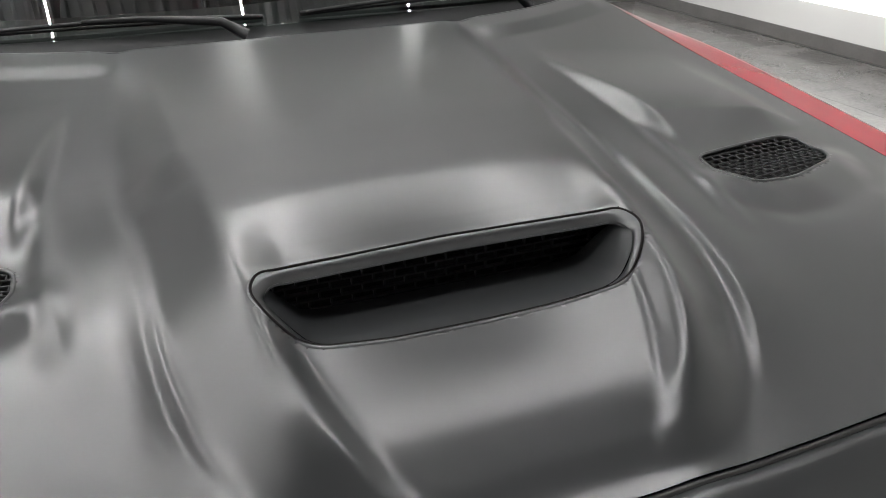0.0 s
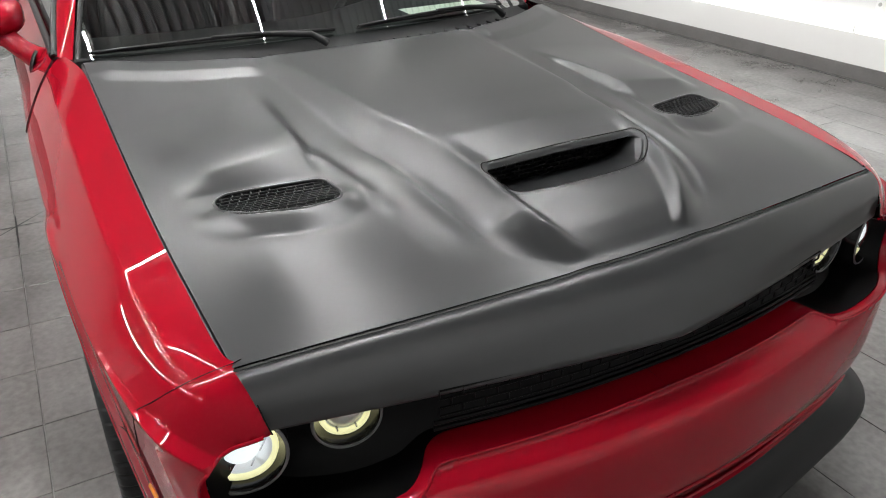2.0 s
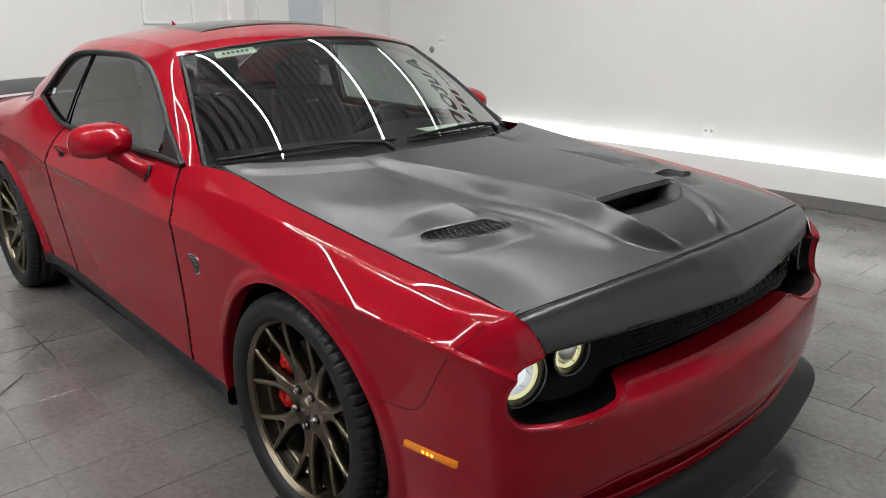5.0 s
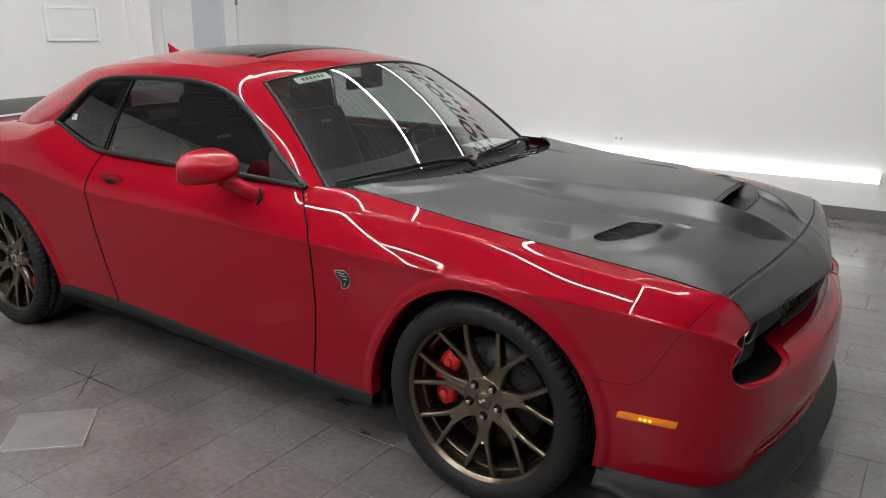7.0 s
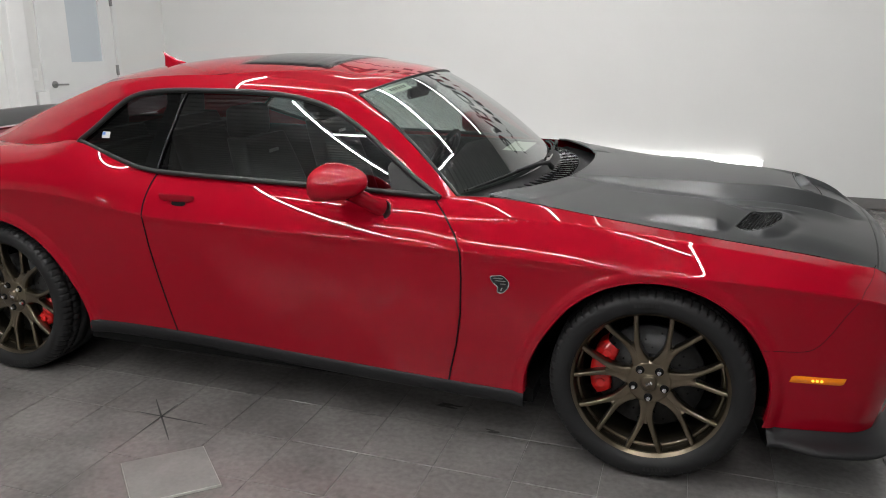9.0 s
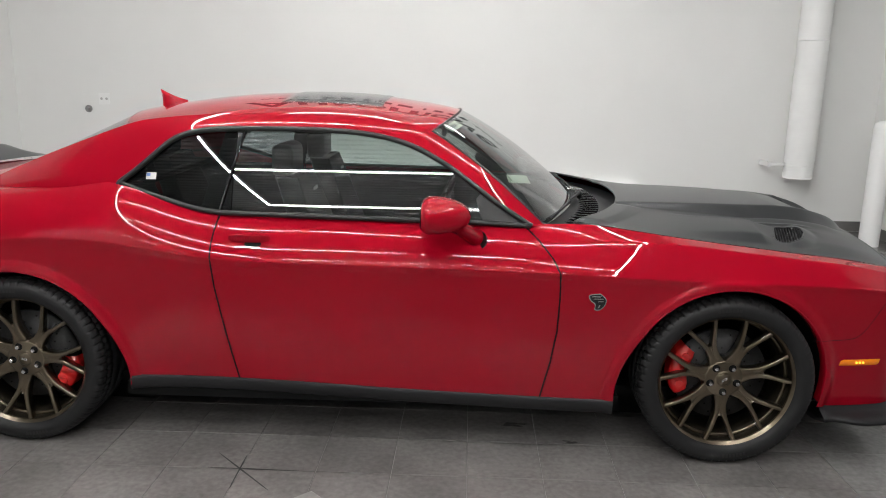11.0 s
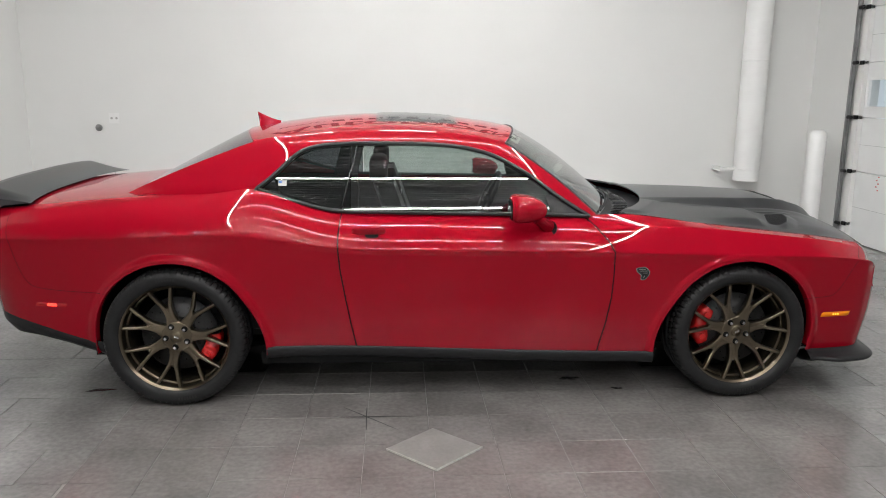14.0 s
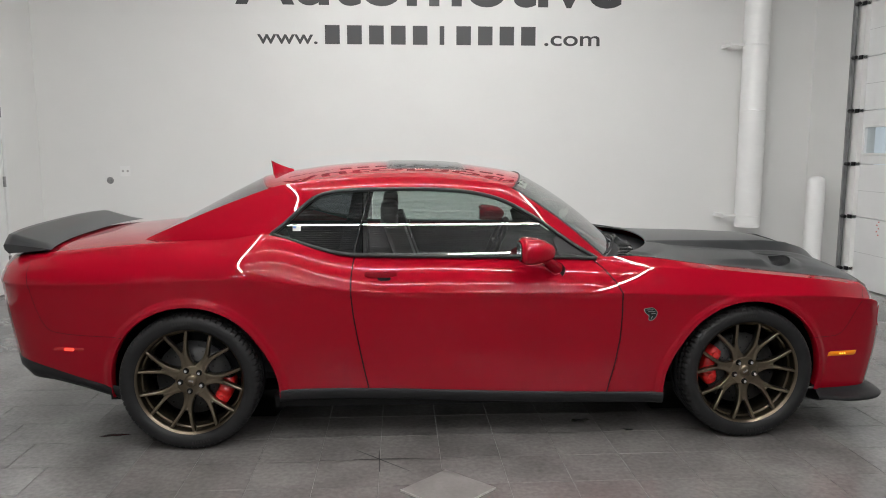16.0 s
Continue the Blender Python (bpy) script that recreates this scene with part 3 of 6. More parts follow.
    # fold that runs forward from each vent's inner corner
    z = z + 0.006 * np.exp(-((a - (0.405 - 0.16 * (x - 1.75))) / 0.014) ** 2) * step(1.55, 1.75, x) * (1 - step(1.90, 2.0, x))
    return z.reshape(shape)


NS, NV = 760, 94
sv = np.linspace(0, S_END, NS)
vv = np.concatenate([np.linspace(0, 0.97, 64), np.linspace(0.985, 1.015, 3), np.linspace(1.03, 2.0, 27)])
SG, VG = np.meshgrid(sv, vv, indexing="ij")
BODY = shell(SG, VG)
FRONT_D = S_END - SG
# the shell's top edge follows the bonnet
tx, ty = BODY[:, -1, 0], BODY[:, -1, 1]
by = np.clip(np.abs(ty), 0, 0.751)
fx = front_x(by)
ahead = step(2.07, 2.168, tx)
cx = np.clip(tx, 0.84, 2.171)
goal_x = np.where(tx > 2.07, (1 - ahead) * tx + ahead * (fx + 0.004), tx)
goal_y = np.where(tx > 2.171, ty, -(edge_y(cx) + 0.002))
goal_z = np.where(tx > 2.171, bonnet_z(fx, by), edge_z(cx)) - 0.001
near_hood = step(0.80, 0.88, tx)
grow = np.stack([goal_x - tx, goal_y - ty, goal_z - BODY[:, -1, 2]], -1) * near_hood[:, None]
ease = step(1.45, 2.0, vv)
BODY += grow[:, None, :] * ease[None, :, None]
# ease the fender's rear end along its length
ease_r = (step(at_x(0.6), at_x(0.8), sv) * (1 - step(at_x(1.5), at_x(1.8), sv)))[:, None, None] * (vv > 1.02)[None, :, None]
for _ in range(190):
    mean = BODY.copy()
    mean[1:-1] = (BODY[:-2] + 2 * BODY[1:-1] + BODY[2:]) / 4
    BODY += ease_r * (mean - BODY)
# the front corner falls from its top edge to the lamp's lid in one shallow curve
j_lid = int(np.argmin(np.abs(vv - 1.2)))
lid, top = BODY[:, j_lid], BODY[:, -1]
t_up = np.clip((vv - vv[j_lid]) / (2 - vv[j_lid]), 0, 1)[None, :, None]
out = np.cross(np.gradient(lid, axis=0), top - lid)
out = out / np.linalg.norm(out, axis=1)[:, None]
out = out * np.sign(out[:, 2:3])
goal = lid[:, None] + (top - lid)[:, None] * t_up + out[:, None] * (0.055 * t_up * (1 - t_up) ** 0.9)
corner = step(at_x(2.02), at_x(2.2), sv)[:, None, None] * (vv >= vv[j_lid])[None, :, None]
BODY += corner * (goal - BODY)
# ease the surface round the front corner along its length
ease_s = (step(at_x(1.9), at_x(2.06), sv) * (1 - step(at_x(2.27), at_x(2.36), sv)))[:, None, None] * (vv > 1.02)[None, :, None]
for _ in range(340):
    mean = BODY.copy()
    mean[1:-1] = (BODY[:-2] + 2 * BODY[1:-1] + BODY[2:]) / 4
    BODY += ease_s * (mean - BODY)
on_front = FRONT_D < 1.0
SEAMS = {}
EASED = BODY.copy()


def surface(s, v):
    """A point of the finished shell, at s along the plan and v up it."""
    s, v = np.broadcast_arrays(np.asarray(s, float), np.asarray(v, float))
    fi, fj = np.clip(s / S_END, 0, 1) * (NS - 1), np.interp(v, vv, np.arange(len(vv)))
    i, j = np.minimum(fi.astype(int), NS - 2), np.minimum(fj.astype(int), len(vv) - 2)
    a, b = (fi - i)[..., None], (fj - j)[..., None]
    return EASED[i, j] * (1 - a) * (1 - b) + EASED[i + 1, j] * a * (1 - b) + EASED[i, j + 1] * (1 - a) * b + EASED[i + 1, j + 1] * a * b


def pull(name, line, closed, where, front=False, tol=0.0075):
    """Draws the grid's points that lie near a seam on to it, and keeps them in order along it."""
    a = FRONT_D if front else BODY[..., 0]
    dist, qa, qz, run = nearest(a, BODY[..., 2], line, closed)
    near = (dist < tol) & where
    if front:
        ds = qa - FRONT_D
        moved = surface(np.clip(SG - ds, 0, S_END), VG)
        s2, v2 = np.clip(SG - ds, 0, S_END)[near], VG[near]
        e = np.where(v2 > 1.9, -0.002, 0.002)
        pv = (surface(s2, v2 + e) - moved[near]) / e[:, None]
        dv = np.clip((qz[near] - moved[near][:, 2]) / np.where(np.abs(pv[:, 2]) < 0.02, 0.02, pv[:, 2]), -0.08, 0.08)
        BODY[near, 0], BODY[near, 1] = moved[near, 0] + pv[:, 0] * dv, moved[near, 1] + pv[:, 1] * dv
        BODY[near, 2] = qz[near]
    else:
        sn, vn, e = SG[near], VG[near], 0.002
        p = surface(sn, vn)
        ps, pv = (surface(np.clip(sn + e, 0, S_END), vn) - p) / e, (surface(sn, vn + np.where(vn > 1.9, -e, e)) - p) / np.where(vn > 1.9, -e, e)[:, None]
        dx, dz = qa[near] - BODY[near][:, 0], qz[near] - BODY[near][:, 2]
        det = ps[:, 0] * pv[:, 2] - pv[:, 0] * ps[:, 2]
        det = np.where(np.abs(det) < 1e-5, 1e-5, det)
        a1, a2 = (dx * pv[:, 2] - pv[:, 0] * dz) / det, (ps[:, 0] * dz - dx * ps[:, 2]) / det
        side = ps[:, 1] * np.clip(a1, -0.02, 0.02) + pv[:, 1] * np.clip(a2, -0.05, 0.05)
        BODY[near, 0], BODY[near, 2] = qa[near], qz[near]
        BODY[near, 1] += np.clip(side, -0.006, 0.006)
    idx = np.argwhere(near)
    order = np.argsort(run[near])
    pts = [BODY[tuple(i)] for i in idx[order]]
    keep = [pts[0]]
    for p in pts[1:]:
        if np.linalg.norm(p - keep[-1]) > 0.009:
            keep.append(p)
    SEAMS[name] = keep


pull("arch_front", arch(HUB_X), True, BODY[..., 2] > HUB_Z - 0.2)
pull("arch_rear", arch(-HUB_X), True, BODY[..., 2] > HUB_Z - 0.2)
pull("door_front", DOOR_F, False, np.abs(BODY[..., 0]) < 1.2)
pull("door_rear", DOOR_R, False, np.abs(BODY[..., 0]) < 1.2)


def trace(name, line, where, gap=0.012):
    """Lays a seam on to the shell without moving its grid."""
    pts, flat = [], BODY[where]
    for (x0, z0), (x1, z1) in zip(line, line[1:]):
        n = max(1, int(math.dist((x0, z0), (x1, z1)) / gap))
        for k in range(n):
            x, z = x0 + (x1 - x0) * k / n, z0 + (z1 - z0) * k / n
            d = np.hypot(flat[:, 0] - x, flat[:, 2] - z)
            i = np.argsort(d)[:4]
            if d[i[0]] < 0.02:
                w = 1 / (d[i] + 1e-4)
                pts.append(np.array([x, float((flat[i, 1] * w).sum() / w.sum()), z]))
    SEAMS[name] = pts


trace("bumper_front", FRONT_SEAM, (BODY[..., 0] > 1.7) & (BODY[..., 1] < -0.7))
trace("bumper_rear", REAR_SEAM, (BODY[..., 0] < -1.7) & (BODY[..., 1] < -0.5))
pull("mouth", MOUTH, True, on_front, True)
pull("slot", SLOT, True, on_front, True)
pull("nose", NOSE_LINE, False, on_front, True)

cxyz = (BODY[:-1, :-1] + BODY[1:, :-1] + BODY[1:, 1:] + BODY[:-1, 1:]) / 4
cfd = (FRONT_D[:-1, :-1] + FRONT_D[1:, 1:]) / 2
CX, CZ = cxyz[..., 0], cxyz[..., 2]
gone = inside(CX, CZ, arch(HUB_X)) | inside(CX, CZ, arch(-HUB_X))
gone |= (cfd < 1.0) & (inside(cfd, CZ, MOUTH) | inside(cfd, CZ, SLOT))
is_door = inside(CX, CZ, DOOR)
is_nose = (cfd < 1.0) & inside(cfd, CZ, NOSE_BLACK)
is_fb = ((inside(CX, CZ, FRONT_BUMPER) & (CX > 1.75)) | (cfd < 0.5)) & ~is_nose
is_rb = inside(CX, CZ, REAR_BUMPER) & (CX < -1.75)
REGIONS = {"bumper_front": is_fb & ~gone, "nose_panel": is_nose & ~gone, "bumper_rear": is_rb & ~gone, "door": is_door & ~gone,
           "fender": (CX > 0.6) & ~is_fb & ~is_nose & ~is_door & ~gone, "quarter_panel": (CX < 0) & ~is_rb & ~is_door & ~gone}


def region_mesh(mask, mirror):
    ids = np.arange(NS * NV).reshape(NS, NV)
    i, j = np.nonzero(mask)
    quads = np.stack([ids[i, j], ids[i, j + 1], ids[i + 1, j + 1], ids[i + 1, j]], 1)
    used, inv = np.unique(quads, return_inverse=True)
    quads = inv.reshape(quads.shape)
    pts = BODY.reshape(-1, 3)[used].copy()
    if mirror > 0:
        pts[:, 1] *= -1
        quads = quads[:, ::-1]
    return pts, quads


def nose_point(d, z):
    """A point of the nose's right half at a distance from its middle and a height."""
    v = np.linspace(0, 2, 201)
    p = surface(np.full(201, S_END - d), v)
    return surface(np.float64(S_END - d), np.float64(np.interp(z, p[:, 2], v)))


def dense(line, keep, gap=0.012):
    """Evenly spaced points of the stretch of a closed line for which keep holds."""
    out = []
    for (a, b), (c, d) in zip(line, line[1:] + line[:1]):
        n = max(1, int(math.dist((a, b), (c, d)) / gap))
        out += [(a + (c - a) * k / n, b + (d - b) * k / n) for k in range(n)]
    ok = [keep(*p) for p in out]
    first = next(i for i in range(len(out)) if ok[i] and not ok[i - 1])
    out, ok = out[first:] + out[:first], ok[first:] + ok[:first]
    return out[: ok.index(False)]


del REGIONS["nose_panel"]
vs = []
for g in np.linspace(-1, 1, 161):
    yt = 0.749 * g
    top = np.array([float(front_x(yt)) + 0.006, yt, float(bonnet_z(front_x(yt), yt)) - 0.001])
    low = np.array([2.357 - 0.125 * abs(g) ** 1.25, 0.724 * g, 0.730 + 0.005 * abs(g)])
    run = low - top
    out = np.cross([0, 1, 0], run)
    out = out * np.sign(out[0]) / np.linalg.norm(out)
    vs.append(tuple(top - np.array([0.002, 0, 0.012])))
    for t in np.linspace(0, 1, 15):
        vs.append(tuple(top + run * t + out * (0.085 * t * (1 - t) ** 1.3) - np.array([0, 0, 0.003 * (t == 0)])))
    for dx, dz in ((-0.003, -0.005), (-0.010, -0.007), (-0.03, 0.004), (-0.07, 0.03)):
        vs.append((low[0] + dx, low[1], low[2] + dz))
link("nose_panel", vs, grid_faces(161, 20), SATIN, car, "satin black nose panel above the grille")

doors = {}
for key, mask in REGIONS.items():
    both = key in ("bumper_front", "bumper_rear")
    if both:
        p0, q0 = region_mesh(mask, -1)
        p1, q1 = region_mesh(mask, 1)
        link(key, np.concatenate([p0, p1]), np.concatenate([q0, q1 + len(p0)]), RED, car,
             {"bumper_front": "glossy red front bumper", "bumper_rear": "glossy red rear bumper"}[key])
    else:
        for side in (-1, 1):
            ob = link(key, *region_mesh(mask, side), RED, car)
            if key == "door":
                doors[side] = ob
for side in (-1, 1):
    fl = np.array([1, -side, 1])
    # dark bars laid over the joints stand in for the shade between panels
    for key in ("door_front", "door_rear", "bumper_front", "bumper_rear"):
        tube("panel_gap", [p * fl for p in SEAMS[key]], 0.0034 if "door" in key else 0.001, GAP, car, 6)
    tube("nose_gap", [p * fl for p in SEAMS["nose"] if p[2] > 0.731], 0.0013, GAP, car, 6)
    for name, line, rad, paint in (("mouth_edge", dense(MOUTH, lambda d, z: d >= -0.013 and (z < 0.70 or d > 0.757)), 0.0035, RED),
                                   ("slot_edge", dense(SLOT, lambda d, z: d >= -0.013), 0.005, RED)):
        tube(name, [nose_point(max(d, 0.0), z) * fl for d, z in line], rad, paint, car, 6)
    # rolled arch edges and dark wheel wells
    for hx in (HUB_X, -HUB_X):
        a = np.linspace(-0.065 * math.pi, 1.065 * math.pi, 70)
        ring = []
        for t in a:
            px, pz = hx + float(arch_r(hx, t)) * math.cos(t), HUB_Z + float(arch_r(hx, t)) * math.sin(t)
            s = at_x(px)
            zl, zc = float(keyed(s, Z_LOW)), float(keyed(s, Z_CREASE))
            yy = float(surface(s, np.clip((pz - zl) / (zc - zl), 0, 1))[1])
            ring.append((px, yy, pz, t))
        vs, fs = [], []
        prof = [(0.006, 0.0), (0.003, -0.003), (0.0, -0.001), (-0.003, 0.004), (-0.004, 0.02), (-0.004, 0.045)]
        for px, yy, pz, t in ring:
            for dr, dy in prof:
                vs.append((px + dr * math.cos(t), (yy + dy) * -side, pz + dr * math.sin(t)))
        link("arch_lip", vs, grid_faces(len(ring), len(prof)), RED, car)
        vs = []
        for t in a:
            ra_ = float(arch_r(hx, t))
            for r, yy in ((ra_ - 0.004, -0.89), (ra_ + 0.02, -0.86), (ra_ + 0.03, -0.45)):
                vs.append((hx + r * math.cos(t), yy * -side, HUB_Z + r * math.sin(t)))
        link("wheel_well", vs, grid_faces(len(a), 3), VOID, car)
        part("wheel_well_wall", cyl((hx, 0.45 * side, HUB_Z), (hx, 0.44 * side, HUB_Z), ARCH_R + 0.1, seg=40), VOID, car)

part("underbody", merge(box(-1.95, 2.1, -0.72, 0.72, 0.21, 0.25), box(-1.05, 1.05, -0.86, 0.86, 0.2, 0.26)), VOID, car)

SCOOP = [(x, off_axis(y)) for x, y in SCOOP]
VENTS = {sgn: [(x, off_axis(sgn * y)) for x, y in VENT] for sgn in (-1, 1)}
NX, NY = 300, 340
yn = np.linspace(-1, 1, NY)
tn = np.linspace(0, 1, NX)
T2, Y2 = np.meshgrid(tn, yn, indexing="ij")
HX = np.zeros_like(T2)
HY = np.zeros_like(T2)
for j, q in enumerate(yn):
    a, b = rear_x(q * 0.77), front_x(q * 0.755)
    HX[:, j] = a + (b - a) * tn
HY = Y2 * (edge_y(HX) - 0.003)
hole = np.zeros((NX - 1, NY - 1), bool)
rims = {}
for key, line in (("scoop", SCOOP), ("vent_r", VENTS[-1]), ("vent_l", VENTS[1])):
    d, qx, qy, run = nearest(HX, HY, line)
    near = d < 0.004
    HX[near], HY[near] = qx[near], qy[near]
    rims[key] = line
HZ = bonnet_z(HX, HY)
for line in rims.values():
    hole |= inside((HX[:-1, :-1] + HX[1:, 1:]) / 2, (HY[:-1, :-1] + HY[1:, 1:]) / 2, line)
i, j = np.nonzero(~hole)
ids = np.arange(NX * NY).reshape(NX, NY)
hood = link("bonnet", np.stack([HX, HY, HZ], -1).reshape(-1, 3), np.stack([ids[i, j], ids[i + 1, j], ids[i + 1, j + 1], ids[i, j + 1]], 1), SATIN, car,
            "satin black bonnet with a central scoop and two vents")


def on_bonnet(pts, dz=0.0):
    zs = bonnet_z(np.array([p[0] for p in pts]), np.array([p[1] for p in pts]))
    return [(float(p[0]), float(p[1]), float(z) + dz) for p, z in zip(pts, zs)]


def ring_wall(name, line, drop, grow, material, parent):
    """A short wall that goes down from the rim of an opening."""
    n = len(line)
    cx, cy = sum(p[0] for p in line) / n, sum(p[1] for p in line) / n
    top = on_bonnet(line, 0.0)
    vs = top + [(x, y, z - 0.004) for x, y, z in top] + [(cx + (x - cx) * grow, cy + (y - cy) * grow, z - drop) for x, y, z in top]
    fs = [(k * n + i, k * n + (i + 1) % n, (k + 1) * n + (i + 1) % n, (k + 1) * n + i) for k in range(2) for i in range(n)]
    return link(name, vs, fs, material, parent)


# scoop: gasket, flange, duct and brick-pattern screen
rim = on_bonnet(SCOOP, 0.0)
tube("scoop_gasket", [(x, y, z + 0.0004) for x, y, z in rim + rim[:2]], 0.0015, GAP, hood, 6, "thin black scoop gasket")
nr = len(rim)


def ring_faces(rings):
    return [(k * nr + i, k * nr + (i + 1) % nr, (k + 1) * nr + (i + 1) % nr, (k + 1) * nr + i) for k in range(rings - 1) for i in range(nr)]


def inset_rim(fx, fy, dz):
    return [(2.03 + (x - 2.03) * fx, MID_Y + (y - MID_Y) * fy, z + dz) for x, y, z in rim]


band = [inset_rim(1.07, 1.02, -0.001), inset_rim(1.03, 1.008, 0.0012), inset_rim(0.99, 0.997, 0.0008), inset_rim(0.95, 0.985, -0.001), inset_rim(0.84, 0.955, -0.004), inset_rim(0.80, 0.945, -0.012)]
link("scoop_flange", [p for r in band for p in r], ring_faces(6), SATIN, hood, "satin black scoop surround")
duct = []
for k in range(10):
    t = k / 9
    for x, y, z in inset_rim(0.80 , 0.945, -0.010):
        f = float(np.clip((x - 1.995) / 0.075, 0, 1))
        duct.append((x - 0.105 * t * f, MID_Y + (y - MID_Y) * (1 - 0.03 * t), z + (0.006 - 0.008 * t - 0.012 * math.sin(t * 1.5)) * f))
link("scoop_duct", duct, ring_faces(10), SATIN, hood, "satin black scoop duct")
part("scoop_back", box(1.93, 1.935, MID_Y - 0.2, MID_Y + 0.2, 0.85, 0.957), VOID, hood)
bars = []
for k in range(7):
    z = 0.898 + 0.0092 * k
    bars.append(box(1.948, 1.953, MID_Y - 0.182, MID_Y + 0.182, z - 0.0009, z + 0.0009))
    for q in range(18):
        y = MID_Y - 0.182 + 0.0225 * q + (0.011 if k % 2 else 0)
        if abs(y - MID_Y) < 0.182 and k < 6:
            bars.append(box(1.948, 1.953, y - 0.0009, y + 0.0009, z, z + 0.0092))
part("scoop_screen", merge(*bars), BLACK, hood, "black brick-pattern mesh")

for sgn in (-1, 1):
    line = VENTS[sgn]
    ring_wall("vent_wall", line, 0.03, 0.97, BLACK, hood)
    rv = on_bonnet(line, -0.001)
    tube("vent_rim", rv + rv[:2], 0.003, SATIN, hood, 6)
    vs = [(x, y, z - 0.022) for x, y, z in rv]
    link("vent_floor", vs, [tuple(range(len(vs)))], VOID, hood, smooth=False)
    vs, fs = [], []

    def add_bar(run, r):
        v, f = tube_mesh(on_bonnet(run, -0.003), r, 4)
        fs.extend(tuple(q + len(vs) for q in g) for g in f)
        vs.extend(v)

    for k in range(-2, 14):      # cross bars that follow the rear edge, with uprights set off from row to row
        x0 = 1.752 + 0.0118 * k
        run = [(x0 - 0.29 * (y - 0.53), y) for y in np.linspace(0.42, 0.66, 121)]
        ok = inside(np.array([p[0] for p in run]), np.array([p[1] for p in run]), VENT)
        run = [p for p, i in zip(run, ok) if i]
        if len(run) > 2:
            add_bar([(p[0], off_axis(sgn * p[1])) for p in run[:: max(1, len(run) // 9)] + [run[-1]]], 0.0017)
        for q in range(16):
            y = 0.415 + 0.0178 * q + 0.0059 * (k % 3)
            seg = [(x0 + dx - 0.29 * (y - 0.53), y) for dx in (0.0, 0.0118)]
            if all(inside(np.array([p[0]]), np.array([p[1]]), VENT)[0] for p in seg):
                add_bar([(p[0], off_axis(sgn * p[1])) for p in seg], 0.0016)
    link("vent_grille", vs, fs, BLACK, hood, "black mesh vent grille")

# dark bars below the bonnet's edges stand in for the shade in its gaps
for sgn in (-1, 1):
    pth = [(x, sgn * (float(edge_y(np.float64(x))) + 0.001), float(edge_z(np.float64(x))) - 0.006) for x in np.linspace(0.84, 2.17, 40)]
    tube("bonnet_gap", pth, 0.0045, SEAL, car, 6)
pth = [(float(front_x(np.float64(y))) + 0.002, y, float(bonnet_z(front_x(np.float64(y)), np.float64(y))) - 0.006) for y in np.linspace(-0.75, 0.75, 60)]
tube("bonnet_gap", pth, 0.0045, SEAL, car, 6)

# ---- cabin ----
def side_w(x, z):
    """Half width of the cabin's side at a height."""
    h = np.asarray(z) - 0.985
    return 0.826 - 0.33 * h - 0.30 * h * h


def V3(x, z, inset=0.0, side=-1):
    return (x, side * float(side_w(x, z) - inset), z)


BELT_Z = [(-1.06, 1.112), (-0.95, 1.078), (-0.83, 1.043), (-0.70, 1.012), (-0.62, 1.003), (-0.4, 0.998), (0.0, 0.992), (0.4, 0.986), (0.66, 0.978)]
HEAD_Z = [(-1.06, 1.112), (-0.98, 1.172), (-0.90, 1.248), (-0.84, 1.293), (-0.76, 1.32), (-0.65, 1.331), (-0.5, 1.335), (-0.25, 1.335), (-0.03, 1.322), (0.12, 1.292), (0.25, 1.237),
          (0.36, 1.172), (0.48, 1.088), (0.58, 1.018), (0.66, 0.978)]


def arc(pairs, n, x0, x1):
    xs = np.linspace(x0, x1, n)
    return [(float(x), float(table(np.float64(x), pairs))) for x in xs]


def pane(name, x0, x1, material, parent, side, inset=0.012, n=40, m=14, slant=0.0):
    vs = []
    for k in range(n):
        for q in range(m):
            t = q / (m - 1)
            x = x0 + (x1 - x0) * k / (n - 1)
            xb = x + slant * (1 - t)
            zb, zt = float(table(np.float64(x), BELT_Z)), float(table(np.float64(x), HEAD_Z))
            z = zb + (zt - zb) * t
            vs.append(V3(x, z, inset, side))
    return link(name, vs, grid_faces(n, m), material, parent)


# roof rail and pillars: outer edge of the red side frame
RAIL = [(0.715, -0.787, 0.972), (0.56, -0.733, 1.108), (0.405, -0.678, 1.226), (0.235, -0.620, 1.333), (0.12, -0.604, 1.366), (-0.1, -0.592, 1.388), (-0.4, -0.586, 1.396),
        (-0.7, -0.582, 1.388), (-0.95, -0.578, 1.366), (-1.10, -0.575, 1.335), (-1.3, -0.585, 1.262), (-1.5, -0.598, 1.182), (-1.72, -0.612, 1.085), (-1.78, -0.616, 1.05)]
FRAME = [(0.66, 0.976), (0.5, 1.074), (0.36, 1.172), (0.25, 1.237), (0.12, 1.292), (-0.1, 1.329), (-0.4, 1.336), (-0.65, 1.331), (-0.80, 1.309), (-0.88, 1.264), (-0.95, 1.20), (-1.02, 1.14), (-1.06, 1.105), (-1.06, 1.06)]


def smooth_path(pts, n, u0=0.0, u1=1.0):
    """Points of the smooth curve through the given ones, from one share of its length to another."""
    u = np.linspace(u0, u1, n)
    k = np.linspace(0, 1, len(pts))
    return np.stack([fair(u, k, [p[c] for p in pts]) for c in range(len(pts[0]))], 1)


